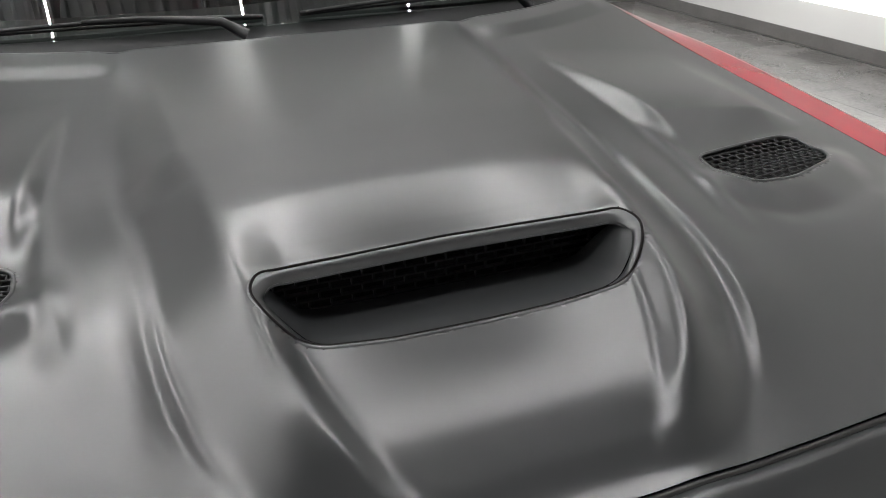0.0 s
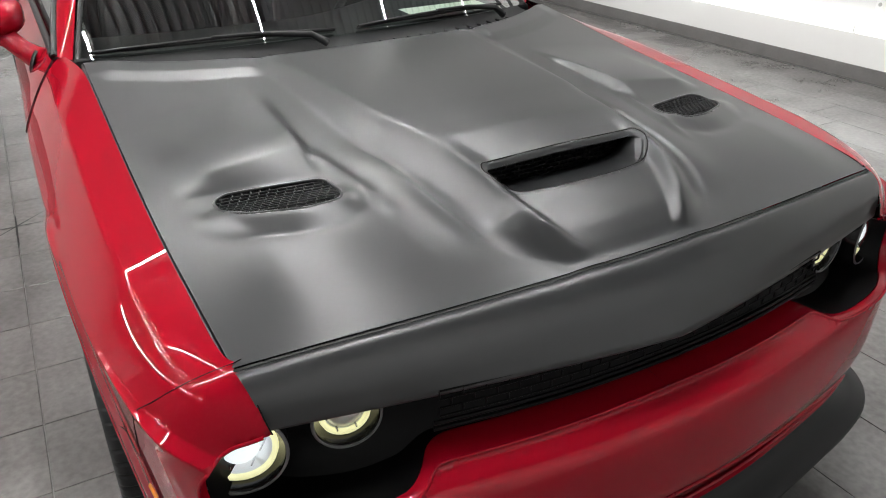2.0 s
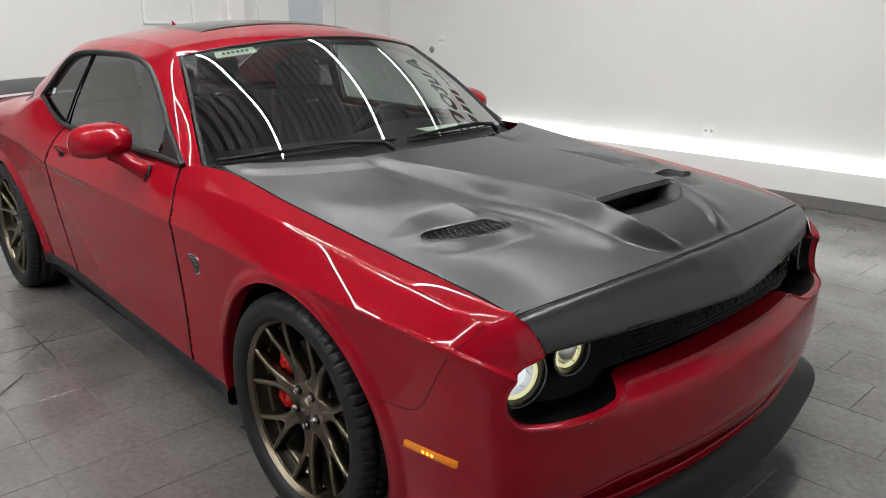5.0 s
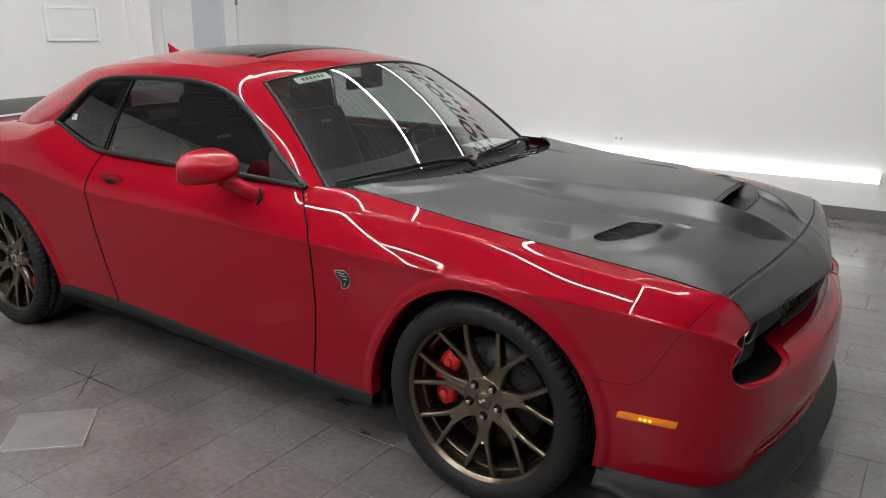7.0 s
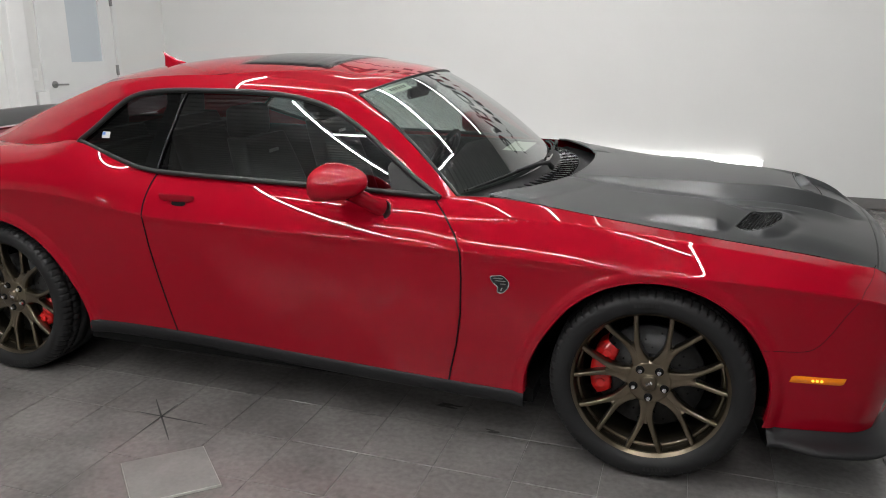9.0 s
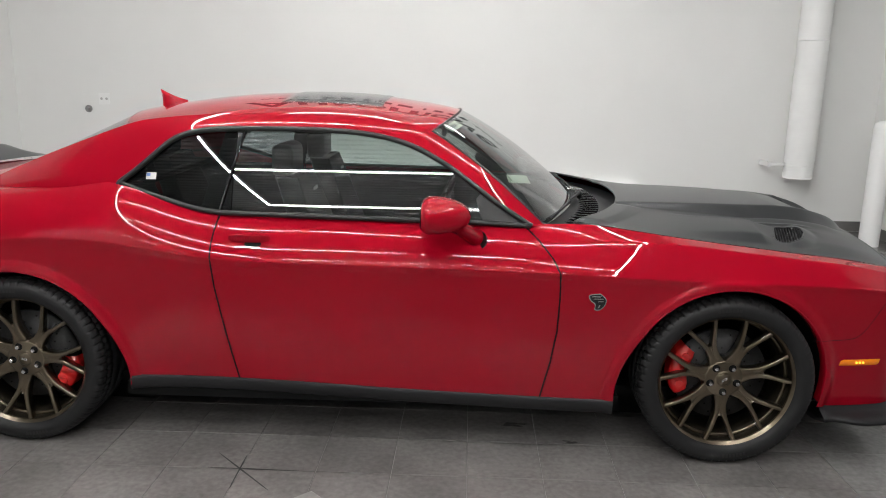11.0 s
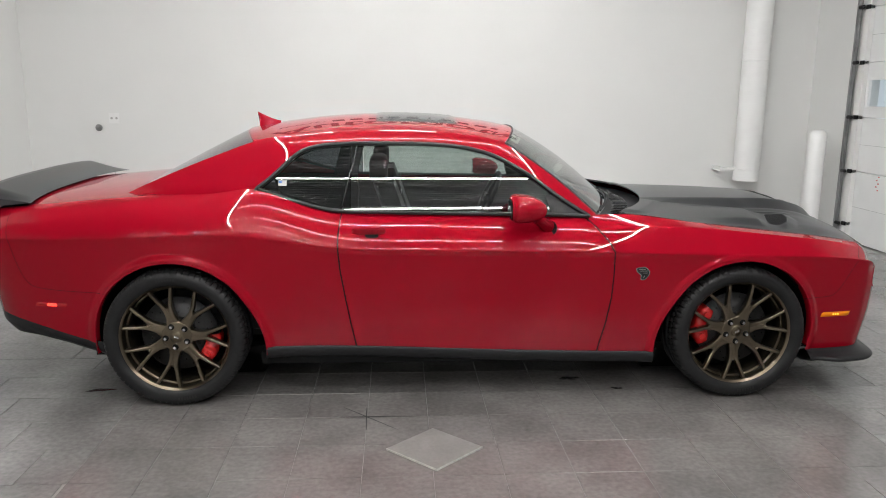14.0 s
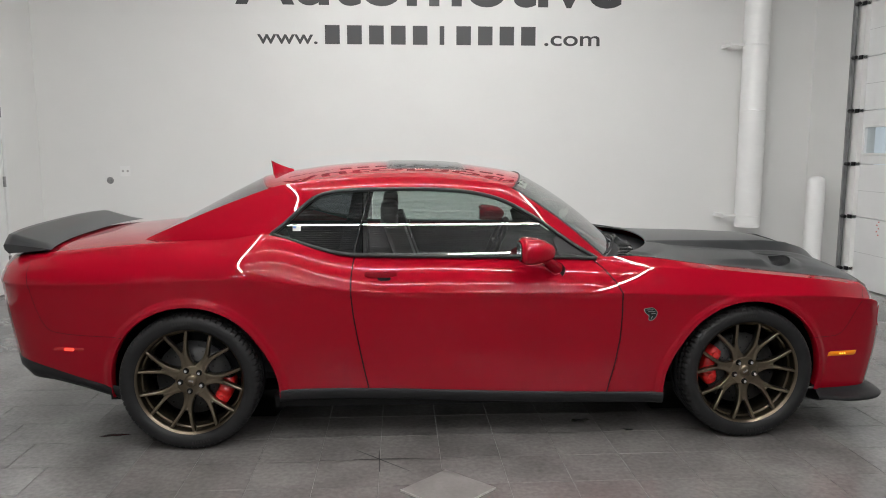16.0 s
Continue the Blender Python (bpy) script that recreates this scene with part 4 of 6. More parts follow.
NF = 120
rail = smooth_path(RAIL, NF)
fr2 = smooth_path(FRAME, NF)
for side in (-1, 1):
    inner = np.array([V3(x, z, 0.0, -1) for x, z in fr2])
    vs = []
    M = 14
    for k in range(NF):
        a, b = inner[k], rail[k]
        chord = b - a
        tang = inner[min(k + 1, NF - 1)] - inner[max(k - 1, 0)] + rail[min(k + 1, NF - 1)] - rail[max(k - 1, 0)]
        nrm = np.cross(chord, tang)
        nrm = nrm / max(np.linalg.norm(nrm), 1e-6)
        if nrm[1] > 0:
            nrm = -nrm
        bul = 0.12 * np.linalg.norm(chord)
        for q in range(M):
            t = q / (M - 1)
            p = a + chord * t + nrm * bul * (t * (1 - t)) * 1.6
            vs.append((p[0], -side * p[1], p[2]))
    link("side_frame", vs, grid_faces(NF, M), RED, car, "glossy red window pillars and roof rail")
    # black window surround
    tube("window_trim", [(x, -side * p[1], z) for (x, z), p in zip(fr2[: NF - 8], inner)], 0.0115, SEAL, car, 8)
    belt = arc(BELT_Z, 60, -1.05, 0.65)
    tube("belt_trim", [V3(x, z, -0.004, side) for x, z in belt], 0.011, SEAL, car, 8)
    pane("quarter_window", -1.045, -0.585, DARKGLASS, car, side, 0.012)
    pane("door_window", -0.58, 0.645, SIDEGLASS, doors[side], side, 0.01, 60)
    piv = [V3(-0.632 + 0.085 * t, 1.0 + 0.335 * t, 0.004, side) for t in np.linspace(0, 1, 12)]
    tube("window_post", piv, 0.005, GLOSSBLACK, car, 8)
    post = [V3(x, z, 0.02, side) for t in np.linspace(0, 1, 8) for x, z in ((-0.715 + 0.085 * t, 1.0 + 0.335 * t), (-0.632 + 0.085 * t, 1.0 + 0.335 * t))]
    link("pillar_panel", post, grid_faces(8, 2), VOID, car, "black pillar panel behind the glass")
    # small black corner piece before the door glass
    tri = [V3(x, z, 0.006, side) for x, z in ((0.655, 0.98), (0.46, 0.985), (0.43, 1.075), (0.455, 1.105), (0.6, 1.005))]
    link("window_corner", tri + [(x, y - side * 0.01, z) for x, y, z in tri], [(0, 1, 2, 3, 4)], SEAL, doors[side], smooth=False)

# roof
NR, MR = 60, 48
ra = smooth_path(RAIL, NR, 3 / 13, 9 / 13)
vs = []
for k in range(NR):
    x, y, z = ra[k]
    cz = 0.068 - 0.028 * (k / (NR - 1)) ** 3 - 0.012 * (1 - k / (NR - 1)) ** 4
    bow = 0.11 * max(0, 1 - k / 12) ** 2 - 0.10 * max(0, (k - NR + 13) / 12) ** 2
    for q in range(MR):
        t = -1 + 2 * q / (MR - 1)
        e = 1 - abs(t) ** 2.1
        vs.append((x + bow * e, y * t, z + cz * e + 0.004 * (1 - t * t)))
roof = link("roof_panel", vs, grid_faces(NR, MR), RED, car)


def roof_z(x, y):
    k = int(np.argmin(np.abs(ra[:, 0] - x)))
    t = y / ra[k, 1]
    return ra[k, 2] + (0.068 - 0.028 * (k / (NR - 1)) ** 3 - 0.012 * (1 - k / (NR - 1)) ** 4) * (1 - abs(t) ** 2.1) + 0.004 * (1 - t * t)


vs = []
for k in range(24):
    x = -0.46 + 0.46 * k / 23
    for q in range(24):
        y = -0.40 + 0.8 * q / 23
        vs.append((x, y, roof_z(x, y) + 0.004 - 0.004 * (k in (0, 23) or q in (0, 23))))
link("sunroof_panel", vs, grid_faces(24, 24), GLOSSBLACK, car, "dark glass sunroof panel")

# windscreen and rear window, bowed between their side edges
def bowed(name, u0, u1, bow_lo, bow_hi, crown_lo, crown_hi, material, n=40, m=40, inset=0.0, belly=0.0):
    e = smooth_path(RAIL, n, u0, u1)
    vs = []
    for k in range(n):
        f = k / (n - 1)
        bx, cz = bow_lo + (bow_hi - bow_lo) * f, crown_lo + (crown_hi - crown_lo) * f
        for q in range(m):
            t = -1 + 2 * q / (m - 1)
            c = 1 - t * t
            sag = 4 * f * (1 - f) * belly * c
            vs.append((e[k][0] + bx * c + sag * 0.6, (abs(e[k][1]) - inset) * t, e[k][2] + cz * c - inset * 0.3 + sag * 0.8))
    return link(name, vs, grid_faces(n, m), material, car)


ws = bowed("windscreen", 0.0, 3 / 13, 0.20, 0.115, 0.02, 0.06, WSGLASS, inset=0.008, belly=0.010)
rw = bowed("rear_window", 9 / 13, 12 / 13, -0.10, -0.06, 0.046, -0.012, DARKGLASS, inset=0.012)
for side in (-1, 1):
    e = smooth_path(RAIL, 30, 0.0, 3 / 13)
    tube("windscreen_trim", [(p[0] + 0.004, -side * (p[1] + 0.012), p[2] - 0.002) for p in e], 0.008, SEAL, car, 8)
hd = [(RAIL[3][0] + 0.115 * (1 - t * t), 0.605 * t, RAIL[3][2] + 0.06 * (1 - t * t)) for t in np.linspace(-1, 1, 40)]
tube("windscreen_header", hd, 0.005, SEAL, car, 8)

# cowl below the windscreen, sunk behind the bonnet's curved rear edge
vs = []
for k in range(41):
    y = -0.785 + 1.57 * k / 40
    c = 1 - abs(y / 0.787) ** 2.2
    edge = max(float(rear_x(y)), 0.83)
    base = 0.70 + 0.20 * c
    vs += [(base, y, 0.972 + 0.018 * c), (base + 0.02, y, 0.958 + 0.018 * c), (base + (edge - base) * 0.45, y, 0.935 + 0.012 * c), (edge - 0.01, y, 0.93 + 0.01 * c), (edge + 0.05, y, 0.945 + 0.01 * c)]
link("cowl_panel", vs, grid_faces(41, 5), BLACK, car, "matt black cowl panel")
for k in range(26):      # ribs of the cowl's air intake
    y = -0.62 + 0.0496 * k
    c = 1 - abs(y / 0.787) ** 2.2
    base, edge = 0.70 + 0.20 * c, float(rear_x(y))
    part("cowl_rib", box(base + 0.03, base + 0.03 + (edge - base) * 0.5, y - 0.004, y + 0.004, 0.938 + 0.012 * c, 0.952 + 0.015 * c, 0.002, 1), GLOSSBLACK, car)
rear_edge = [(float(rear_x(y)), y) for y in np.linspace(-0.765, 0.765, 60)]
tube("bonnet_rear_edge", on_bonnet(rear_edge, -0.004), 0.005, SATIN, hood, 6)

# boot lid between the rear shoulders
vs = []
for k in range(40):
    s = at_x(-1.60) + (at_x(-2.52) - at_x(-1.60)) * k / 39
    p = surface(np.float64(s), np.float64(2.0))
    for q in range(30):
        t = -1 + 2 * q / 29
        vs.append((p[0] - 0.02 * (1 - t * t), abs(p[1]) * t, p[2] + 0.022 * (1 - abs(t) ** 3)))
link("boot_lid", vs, grid_faces(40, 30), RED, car)
# shelf that closes the shoulder below the rear pillar
for side in (-1, 1):
    vs = []
    for k in range(40):
        s = at_x(-1.0) + (at_x(-1.80) - at_x(-1.0)) * k / 39
        p = surface(np.float64(s), np.float64(2.0))
        for q in range(6):
            vs.append((p[0], -side * (p[1] + 0.03 * q), p[2] + 0.004 * math.sin(q / 5 * 3) - 0.002 * q))
    link("shoulder_panel", vs, grid_faces(40, 6), RED, car)

# spoiler
vs = []
prof = [(-2.255, 0.0), (-2.30, 0.02), (-2.38, 0.047), (-2.46, 0.076), (-2.488, 0.082), (-2.495, 0.07), (-2.49, 0.03), (-2.47, -0.01)]
for k in range(40):
    t = -1 + 2 * k / 39
    for x, dz in prof:
        z0 = 1.022 + (x + 2.4) * 0.06 + 0.016 * (1 - abs(t) ** 3)
        end = 1 - 0.45 * max(0, abs(t) - 0.9) / 0.1
        vs.append((x + 0.05 * abs(t) ** 3 , 0.735 * t, z0 + dz * end))
link("spoiler", vs, grid_faces(40, len(prof)), SATIN, car, "satin black boot spoiler")
for sgn in (0, 39):
    vs2 = vs[sgn * len(prof):(sgn + 1) * len(prof)]
    link("spoiler_end", vs2, [tuple(range(len(prof)))], SATIN, car, smooth=False)

# ---- wheels ----
def revolve(profile, n, a0=0.0):
    """Verts and faces of a profile (radius, y) turned round the y axis."""
    vs, fs, m = [], [], len(profile)
    for k in range(n):
        t = 2 * math.pi * k / n + a0
        for r, y in profile:
            vs.append((r * math.cos(t), y, r * math.sin(t)))
    for k in range(n):
        for q in range(m - 1):
            k2 = (k + 1) % n
            fs.append((k * m + q, k * m + q + 1, k2 * m + q + 1, k2 * m + q))
    return vs, fs


def loft(rows, closed=True):
    m = len(rows[0])
    vs = [p for r in rows for p in r]
    fs = [(i * m + k, i * m + (k + 1) % m, (i + 1) * m + (k + 1) % m, (i + 1) * m + k) for i in range(len(rows) - 1) for k in range(m)]
    fs += [tuple(range(m)), tuple(range((len(rows) - 1) * m + m - 1, (len(rows) - 1) * m - 1, -1))]
    return vs, fs


def spoke_mesh():
    """One split spoke: a stem from the hub that forks towards the rim. The outer face is towards -y."""
    vs, fs = [], []

    def add(v, f):
        fs.extend(tuple(q + len(vs) for q in g) for g in f)
        vs.extend(v)

    def face_y(r):
        return -0.014 - 0.028 * step(0.09, 0.255, r)

    for sgn in (-1, 1):
        rows = []
        for r in np.linspace(0.05, 0.262, 18):
            ang = sgn * float(table(np.float64(r), [(0.05, 0.016), (0.08, 0.0145), (0.105, 0.0095), (0.13, 0.0105), (0.15, 0.0155), (0.2, 0.034), (0.262, 0.0588)])) / r
            half = float(table(np.float64(r), [(0.05, 0.018), (0.08, 0.014), (0.105, 0.0118), (0.13, 0.0108), (0.15, 0.0098), (0.2, 0.0084), (0.262, 0.0082)]))
            y0 = float(face_y(r))
            depth = float(table(np.float64(r), [(0.05, 0.05), (0.15, 0.04), (0.262, 0.03)]))
            c, s = math.cos(ang), math.sin(ang)
            lip = 0.0015 + 0.0045 * float(step(0.125, 0.18, r))
            sec = [(-half, y0 + depth), (-half, y0 + lip), (-half * 0.78, y0 + 0.0004), (0, y0), (half * 0.78, y0 + 0.0004), (half, y0 + lip), (half, y0 + depth)]
            rows.append([(r * c - h * s, y, r * s + h * c) for h, y in sec])
        add(*loft(rows))
    rows = []
    for r in np.linspace(0.05, 0.152, 8):         # web between the two arms
        half = float(table(np.float64(r), [(0.05, 0.018), (0.12, 0.012), (0.152, 0.008)]))
        y0 = float(face_y(r)) + 0.0004
        rows.append([(r, y, h) for h, y in ((-half, y0 + 0.03), (-half, y0), (half, y0), (half, y0 + 0.03))])
    add(*loft(rows))
    return vs, fs


TYRE_PROFILE = [(0.278, -0.118), (0.284, -0.127), (0.296, -0.135), (0.314, -0.139), (0.332, -0.137), (0.346, -0.130), (0.354, -0.118), (0.358, -0.100), (0.3595, -0.085), (0.353, -0.083),
                (0.353, -0.077), (0.360, -0.075), (0.361, -0.04), (0.354, -0.038), (0.354, -0.030), (0.361, -0.028), (0.361, 0.028), (0.354, 0.030), (0.354, 0.038), (0.361, 0.04),
                (0.360, 0.08), (0.356, 0.115), (0.34, 0.135), (0.31, 0.14), (0.281, 0.12)]


def tyre_mesh():
    n = 504
    vs, fs = revolve(TYRE_PROFILE, n)
    m = len(TYRE_PROFILE)
    out = []
    for k in range(n):
        for q in range(m):
            x, y, z = vs[k * m + q]
            if 5 <= q <= 12 and q != 9 and q != 10 and k % 7 == (0 if q < 9 else 3):      # cuts between the shoulder blocks
                f = 0.97 if q > 5 else 0.985
                x, z = x * f, z * f
            out.append((x, y, z))
    return out, fs


def make_wheel(front, flip, turn):
    w = new("wheel")
    w.parent = car
    w["label"] = "bronze split-spoke alloy wheel with a low black tyre"
    sy = -1 if flip else 1

    def put(name, vs, fs, material, label="", smooth=True):
        vs = [(x, y * sy, z) for x, y, z in vs]
        return link(name, vs, fs, material, w, label, smooth)

    put("tyre", *tyre_mesh(), RUBBER, "black low-profile tyre")
    put("rim", *revolve([(r * 1.062, y) for r, y in [(0.2505, -0.098), (0.2525, -0.106), (0.256, -0.109), (0.259, -0.113), (0.264, -0.118), (0.268, -0.122), (0.268, -0.115)]], 96), BRONZE)
    put("rim_flange", *revolve([(r * 1.062, y) for r, y in [(0.238, -0.052), (0.2385, -0.06), (0.247, -0.064), (0.249, -0.056)]], 96), BRONZE)
    put("rim_barrel", *revolve([(0.267, -0.104), (0.2665, -0.09), (0.2645, -0.066), (0.25, -0.05), (0.247, 0.0), (0.262, 0.11)], 96), BARREL)
    sp = spoke_mesh()
    for k in range(7):
        a = 2 * math.pi * k / 7 + turn
        c, s = math.cos(a), math.sin(a)
        put("spoke", [((x * c - z * s) * 1.06, y - 0.062, (x * s + z * c) * 1.06) for x, y, z in sp[0]], sp[1], BRONZE)
    put("hub_disc", *revolve([(0.0, -0.082), (0.028, -0.082), (0.032, -0.079), (0.036, -0.077), (0.07, -0.078), (0.080, -0.075), (0.087, -0.06), (0.087, -0.02)], 64), BRONZE)
    put("centre_cap", *revolve([(0.0, -0.088), (0.024, -0.087), (0.029, -0.083), (0.03, -0.078)], 40), BRONZE)
    for k in range(3):
        bx = box(-0.011 + 0.0085 * k, -0.0055 + 0.0085 * k, -0.0895, -0.087, -0.005, 0.005)
        bmesh.ops.rotate(bx, verts=bx.verts, cent=(0, 0, 0), matrix=Matrix.Rotation(-0.5 if front else 0.2, 3, "Y"))
        if flip:
            bmesh.ops.scale(bx, verts=bx.verts, vec=(1, -1, 1))
        part("cap_mark", bx, CHROME, w)
    for k in range(5):
        a = 2 * math.pi * k / 5 + turn + 0.02
        x, z = 0.0575 * math.cos(a), 0.0575 * math.sin(a)
        put("nut_seat", *[( [(px + x, py, pz + z) for px, py, pz in v], f) for v, f in [revolve([(0.0, -0.0775), (0.0155, -0.0785), (0.0165, -0.0755)], 20)]][0], VOID)
        b = cyl((x, -0.076 * sy, z), (x, -0.094 * sy, z), 0.0098, 0.0088, 6, 0.002)
        part("wheel_nut", b, CHROME, w, "chrome wheel nut")
    put("brake_disc", *revolve([(0.07, -0.018), (0.195, -0.018), (0.195, 0.012), (0.07, 0.012)], 64), STEEL)
    put("disc_bell", *revolve([(0.0, -0.045), (0.085, -0.045), (0.09, -0.04), (0.09, 0.0)], 40), STEEL)
    for k in range(36):      # near-black spots on the disc's face stand for the shade in drilled vents
        a = 2 * math.pi * k / 36
        r = 0.115 + 0.03 * (k % 3)
        b = cyl((r * math.cos(a), -0.0195 * sy, r * math.sin(a)), (r * math.cos(a), -0.017 * sy, r * math.sin(a)), 0.004, seg=8)
        part("disc_hole", b, VOID, w)
    # caliper
    c0 = math.radians(172 if front else -22)
    span = 0.56 if front else 0.40
    vs = []
    for k in range(22):
        t = -span + 2 * span * k / 21
        a = c0 + t
        edge = 0.010 * step(0.7, 1.0, abs(t) / span)
        rip = 0.005 * math.cos(t / span * 9)
        for r, y in ((0.14 + edge, 0.03), (0.14 + edge, -0.035), (0.148 + edge, -0.048 - rip), (0.185 + edge * 0, -0.052 - rip), (0.212 - edge, -0.045 - rip * 0.5), (0.217 - edge, -0.03), (0.217 - edge, 0.03)):
            vs.append((r * math.cos(a), y, r * math.sin(a)))
    put("caliper", vs, grid_faces(22, 7), CALIPER, "red painted brake caliper")
    for t in (-0.32, 0.3):
        a = c0 + t * span / 0.5
        b = cyl((0.178 * math.cos(a), -0.05 * sy, 0.178 * math.sin(a)), (0.178 * math.cos(a), -0.06 * sy, 0.178 * math.sin(a)), 0.017, 0.015, 20, 0.002)
        part("caliper_boss", b, CALIPER, w)
    # plain raised marks on the side wall
    for a0 in (1.65, -1.4):
        for k in range(7):
            a = a0 - 0.14 + 0.045 * k
            vs = []
            for r in (0.308, 0.324):
                for da in (-0.016, 0.016):
                    vs.append((r * math.cos(a + da), -0.1398, r * math.sin(a + da)))
            put("sidewall_mark", vs, [(0, 1, 3, 2)], SEAL, smooth=False)
    return w


for front in (True, False):
    for flip in (False, True):
        hx = HUB_X if front else -HUB_X
        w = make_wheel(front, flip, math.radians(-90 if front else -101))
        w.location = (hx, 0.805 if flip else -0.805, HUB_Z + 0.003)


# ---- car details ----
def on_shell(x, z, out=0.0):
    """A point of the right-hand shell at a place along the car and a height, pushed out by a little."""
    s = at_x(x)
    vs = np.linspace(0, 2, 201)
    p = surface(np.full(201, s), vs)
    v = float(np.interp(z, p[:, 2], vs))
    q, qa, qb = surface(np.float64(s), np.float64(v)), surface(np.float64(s + 0.01), np.float64(v)), surface(np.float64(s), np.float64(v + 0.02))
    n = np.cross(qa - q, qb - q)
    n = n / np.linalg.norm(n)
    if n[1] > 0:
        n = -n
    return q + n * out


def shell_patch(name, x0, x1, z0, z1, out, material, parent, side, label="", n=14, m=5, lean=0.0):
    """A thin plate that follows the shell, with bevelled edges."""
    vs = []
    for k in range(n):
        for q in range(m):
            edge = k in (0, n - 1) or q in (0, m - 1)
            z = z0 + (z1 - z0) * q / (m - 1)
            p = on_shell(x0 + (x1 - x0) * k / (n - 1) + lean * (z - z0), z, -0.002 if edge else out)
            vs.append((p[0], -side * p[1], p[2]))
    return link(name, vs, grid_faces(n, m), material, parent, label)


def front_point(d, z, out=0.0):
    """A point of the nose at a distance from its middle (right-hand side) and a height."""
    s = S_END - d
    vs = np.linspace(0, 2, 201)
    p = surface(np.full(201, s), vs)
    v = float(np.interp(z, p[:, 2], vs))
    q = surface(np.float64(s), np.float64(v))
    a, b = plan(s - 0.004), plan(min(s + 0.004, S_END + 0.2))
    t = np.array([b[0] - a[0], b[1] - a[1]])
    t = t / np.linalg.norm(t)
    return np.array([q[0] + t[1] * out, q[1] - t[0] * out, q[2]])


# sills, rear valance and front splitter
for side in (-1, 1):
    vs, xs = [], np.linspace(-1.02, 1.02, 60)
    for x in xs:
        p = surface(np.float64(at_x(x)), np.float64(0.0))
        for dy, dz in ((0.012, 0.012), (0.0, -0.004), (-0.004, -0.012), (-0.002, -0.05), (0.012, -0.064), (0.06, -0.07)):
            vs.append((p[0], -side * (p[1] + dy), p[2] + dz))
    link("sill", vs, grid_faces(60, 6), BLACK, car, "matt black sill")
    vs, xs = [], np.linspace(0.02, at_x(-1.845), 50)
    for s in xs:
        p = surface(np.float64(s), np.float64(0.0))
        c = np.array([p[0], p[1]])
        inn = np.array([0.03, 0.02])
        low = float(table(np.float64(p[0]), [(-2.6, 0.33), (-2.3, 0.345), (-2.14, 0.32), (-1.9, 0.255), (-1.8, 0.235)]))
        for f, zz in ((0.3, p[2] + 0.01), (0.0, p[2] - 0.003), (0.3, p[2] * 0.5 + low * 0.5), (1.6, low), (5.0, low + 0.02)):
            vs.append((c[0] + inn[0] * f, -side * (c[1] + inn[1] * f), zz))
    link("rear_valance", vs, grid_faces(50, 5), BLACK, car, "matt black rear valance")

vs = []
SP = 90
for k in range(2 * SP + 1):
    g = (k - SP) / SP
    d = abs(g) * (S_END - at_x(1.885))
    p = front_point(min(d, 3.0), 0.30, 0.0) if d < S_END - at_x(1.9) else on_shell(1.885, 0.29)
    q = front_point(d, 0.30, 1.0)
    n = np.array([q[0] - p[0], q[1] - p[1]])
    n = n / np.linalg.norm(n)
    f = d / (S_END - at_x(1.885))
    reach = 0.055 + 0.035 * float(step(0.55, 0.8, f)) - 0.06 * float(step(0.86, 1.0, f))
    lift = 0.012 * float(step(0.5, 0.75, f))
    mir = 1 if g < 0 else -1
    for o, z in ((-0.06, 0.262), (-0.012, 0.255), (0.0, 0.235), (reach * 0.55, 0.212 + lift), (reach, 0.205 + lift), (reach + 0.006, 0.196 + lift), (reach, 0.186 + lift), (-0.05, 0.178), (-0.2, 0.18)):
        vs.append((p[0] + n[0] * o, mir * (p[1] + n[1] * o), z))
link("front_splitter", vs, grid_faces(2 * SP + 1, 9), BLACK, car, "matt black front splitter")

# dark liner behind the mouth and the lower slot
vs = []
for k in range(61):
    g = (k - 30) / 30
    d = abs(g) * 0.97
    for z, o in ((0.52, -0.03), (0.55, -0.07), (0.59, -0.10), (0.64, -0.11), (0.72, -0.115), (0.76, -0.125), (0.79, -0.15)):
        p = front_point(d, min(z, 0.77), 0.0)
        back = front_point(d, 0.5, o - 0.015 - 0.035 * float(step(0.56, 0.62, z)))
        vs.append((back[0], (1 if g < 0 else -1) * back[1], z))
link("mouth_liner", vs, grid_faces(61, 7), GRILLEBLACK, car, "black headlamp and grille panel")
vs = []
for k in range(41):
    g = (k - 20) / 20
    for z, o in ((0.295, -0.03), (0.345, -0.15), (0.40, -0.02)):
        p = front_point(abs(g) * 0.74, 0.45, o)
        vs.append((p[0], (1 if g < 0 else -1) * p[1], z))
link("slot_liner", vs, grid_faces(41, 3), RED, car)

# deep edges of the mouth, turned inwards
for side in (-1, 1):
    for line, paint in ((dense(MOUTH, lambda d, z: d >= -0.013 and (z < 0.70 or d > 0.757)), RED),):
        vs, inner = [], []
        for d, z in line:
            d = max(d, 0.0)
            p = nose_point(d, z)
            q = front_point(d, z, -1.0)
            inward = np.array([q[0] - p[0], q[1] - p[1], 0.0])
            deep = 0.02 + 0.045 * (1 - float(step(0.44, 0.56, d)))
            for f in (0.0, 0.25, 0.55, 1.0):
                g = p + inward * f * deep + np.array([0, 0, (0.005 if z < 0.7 else -0.006) * min(1, f * 2)])
                vs.append((g[0], -side * g[1], g[2]))
            for f in (0.002, 0.05, 0.125):
                g = p + inward * (deep + f) + np.array([0, 0, (0.0045 if z < 0.7 else -0.0055)])
                inner.append((g[0], -side * g[1], g[2]))
        link("mouth_return", vs, grid_faces(len(line), 4), paint, car)
        link("mouth_floor", inner, grid_faces(len(line), 3), GRILLEBLACK, car)

# upper grille: brick-pattern bars
vs, fs = [], []


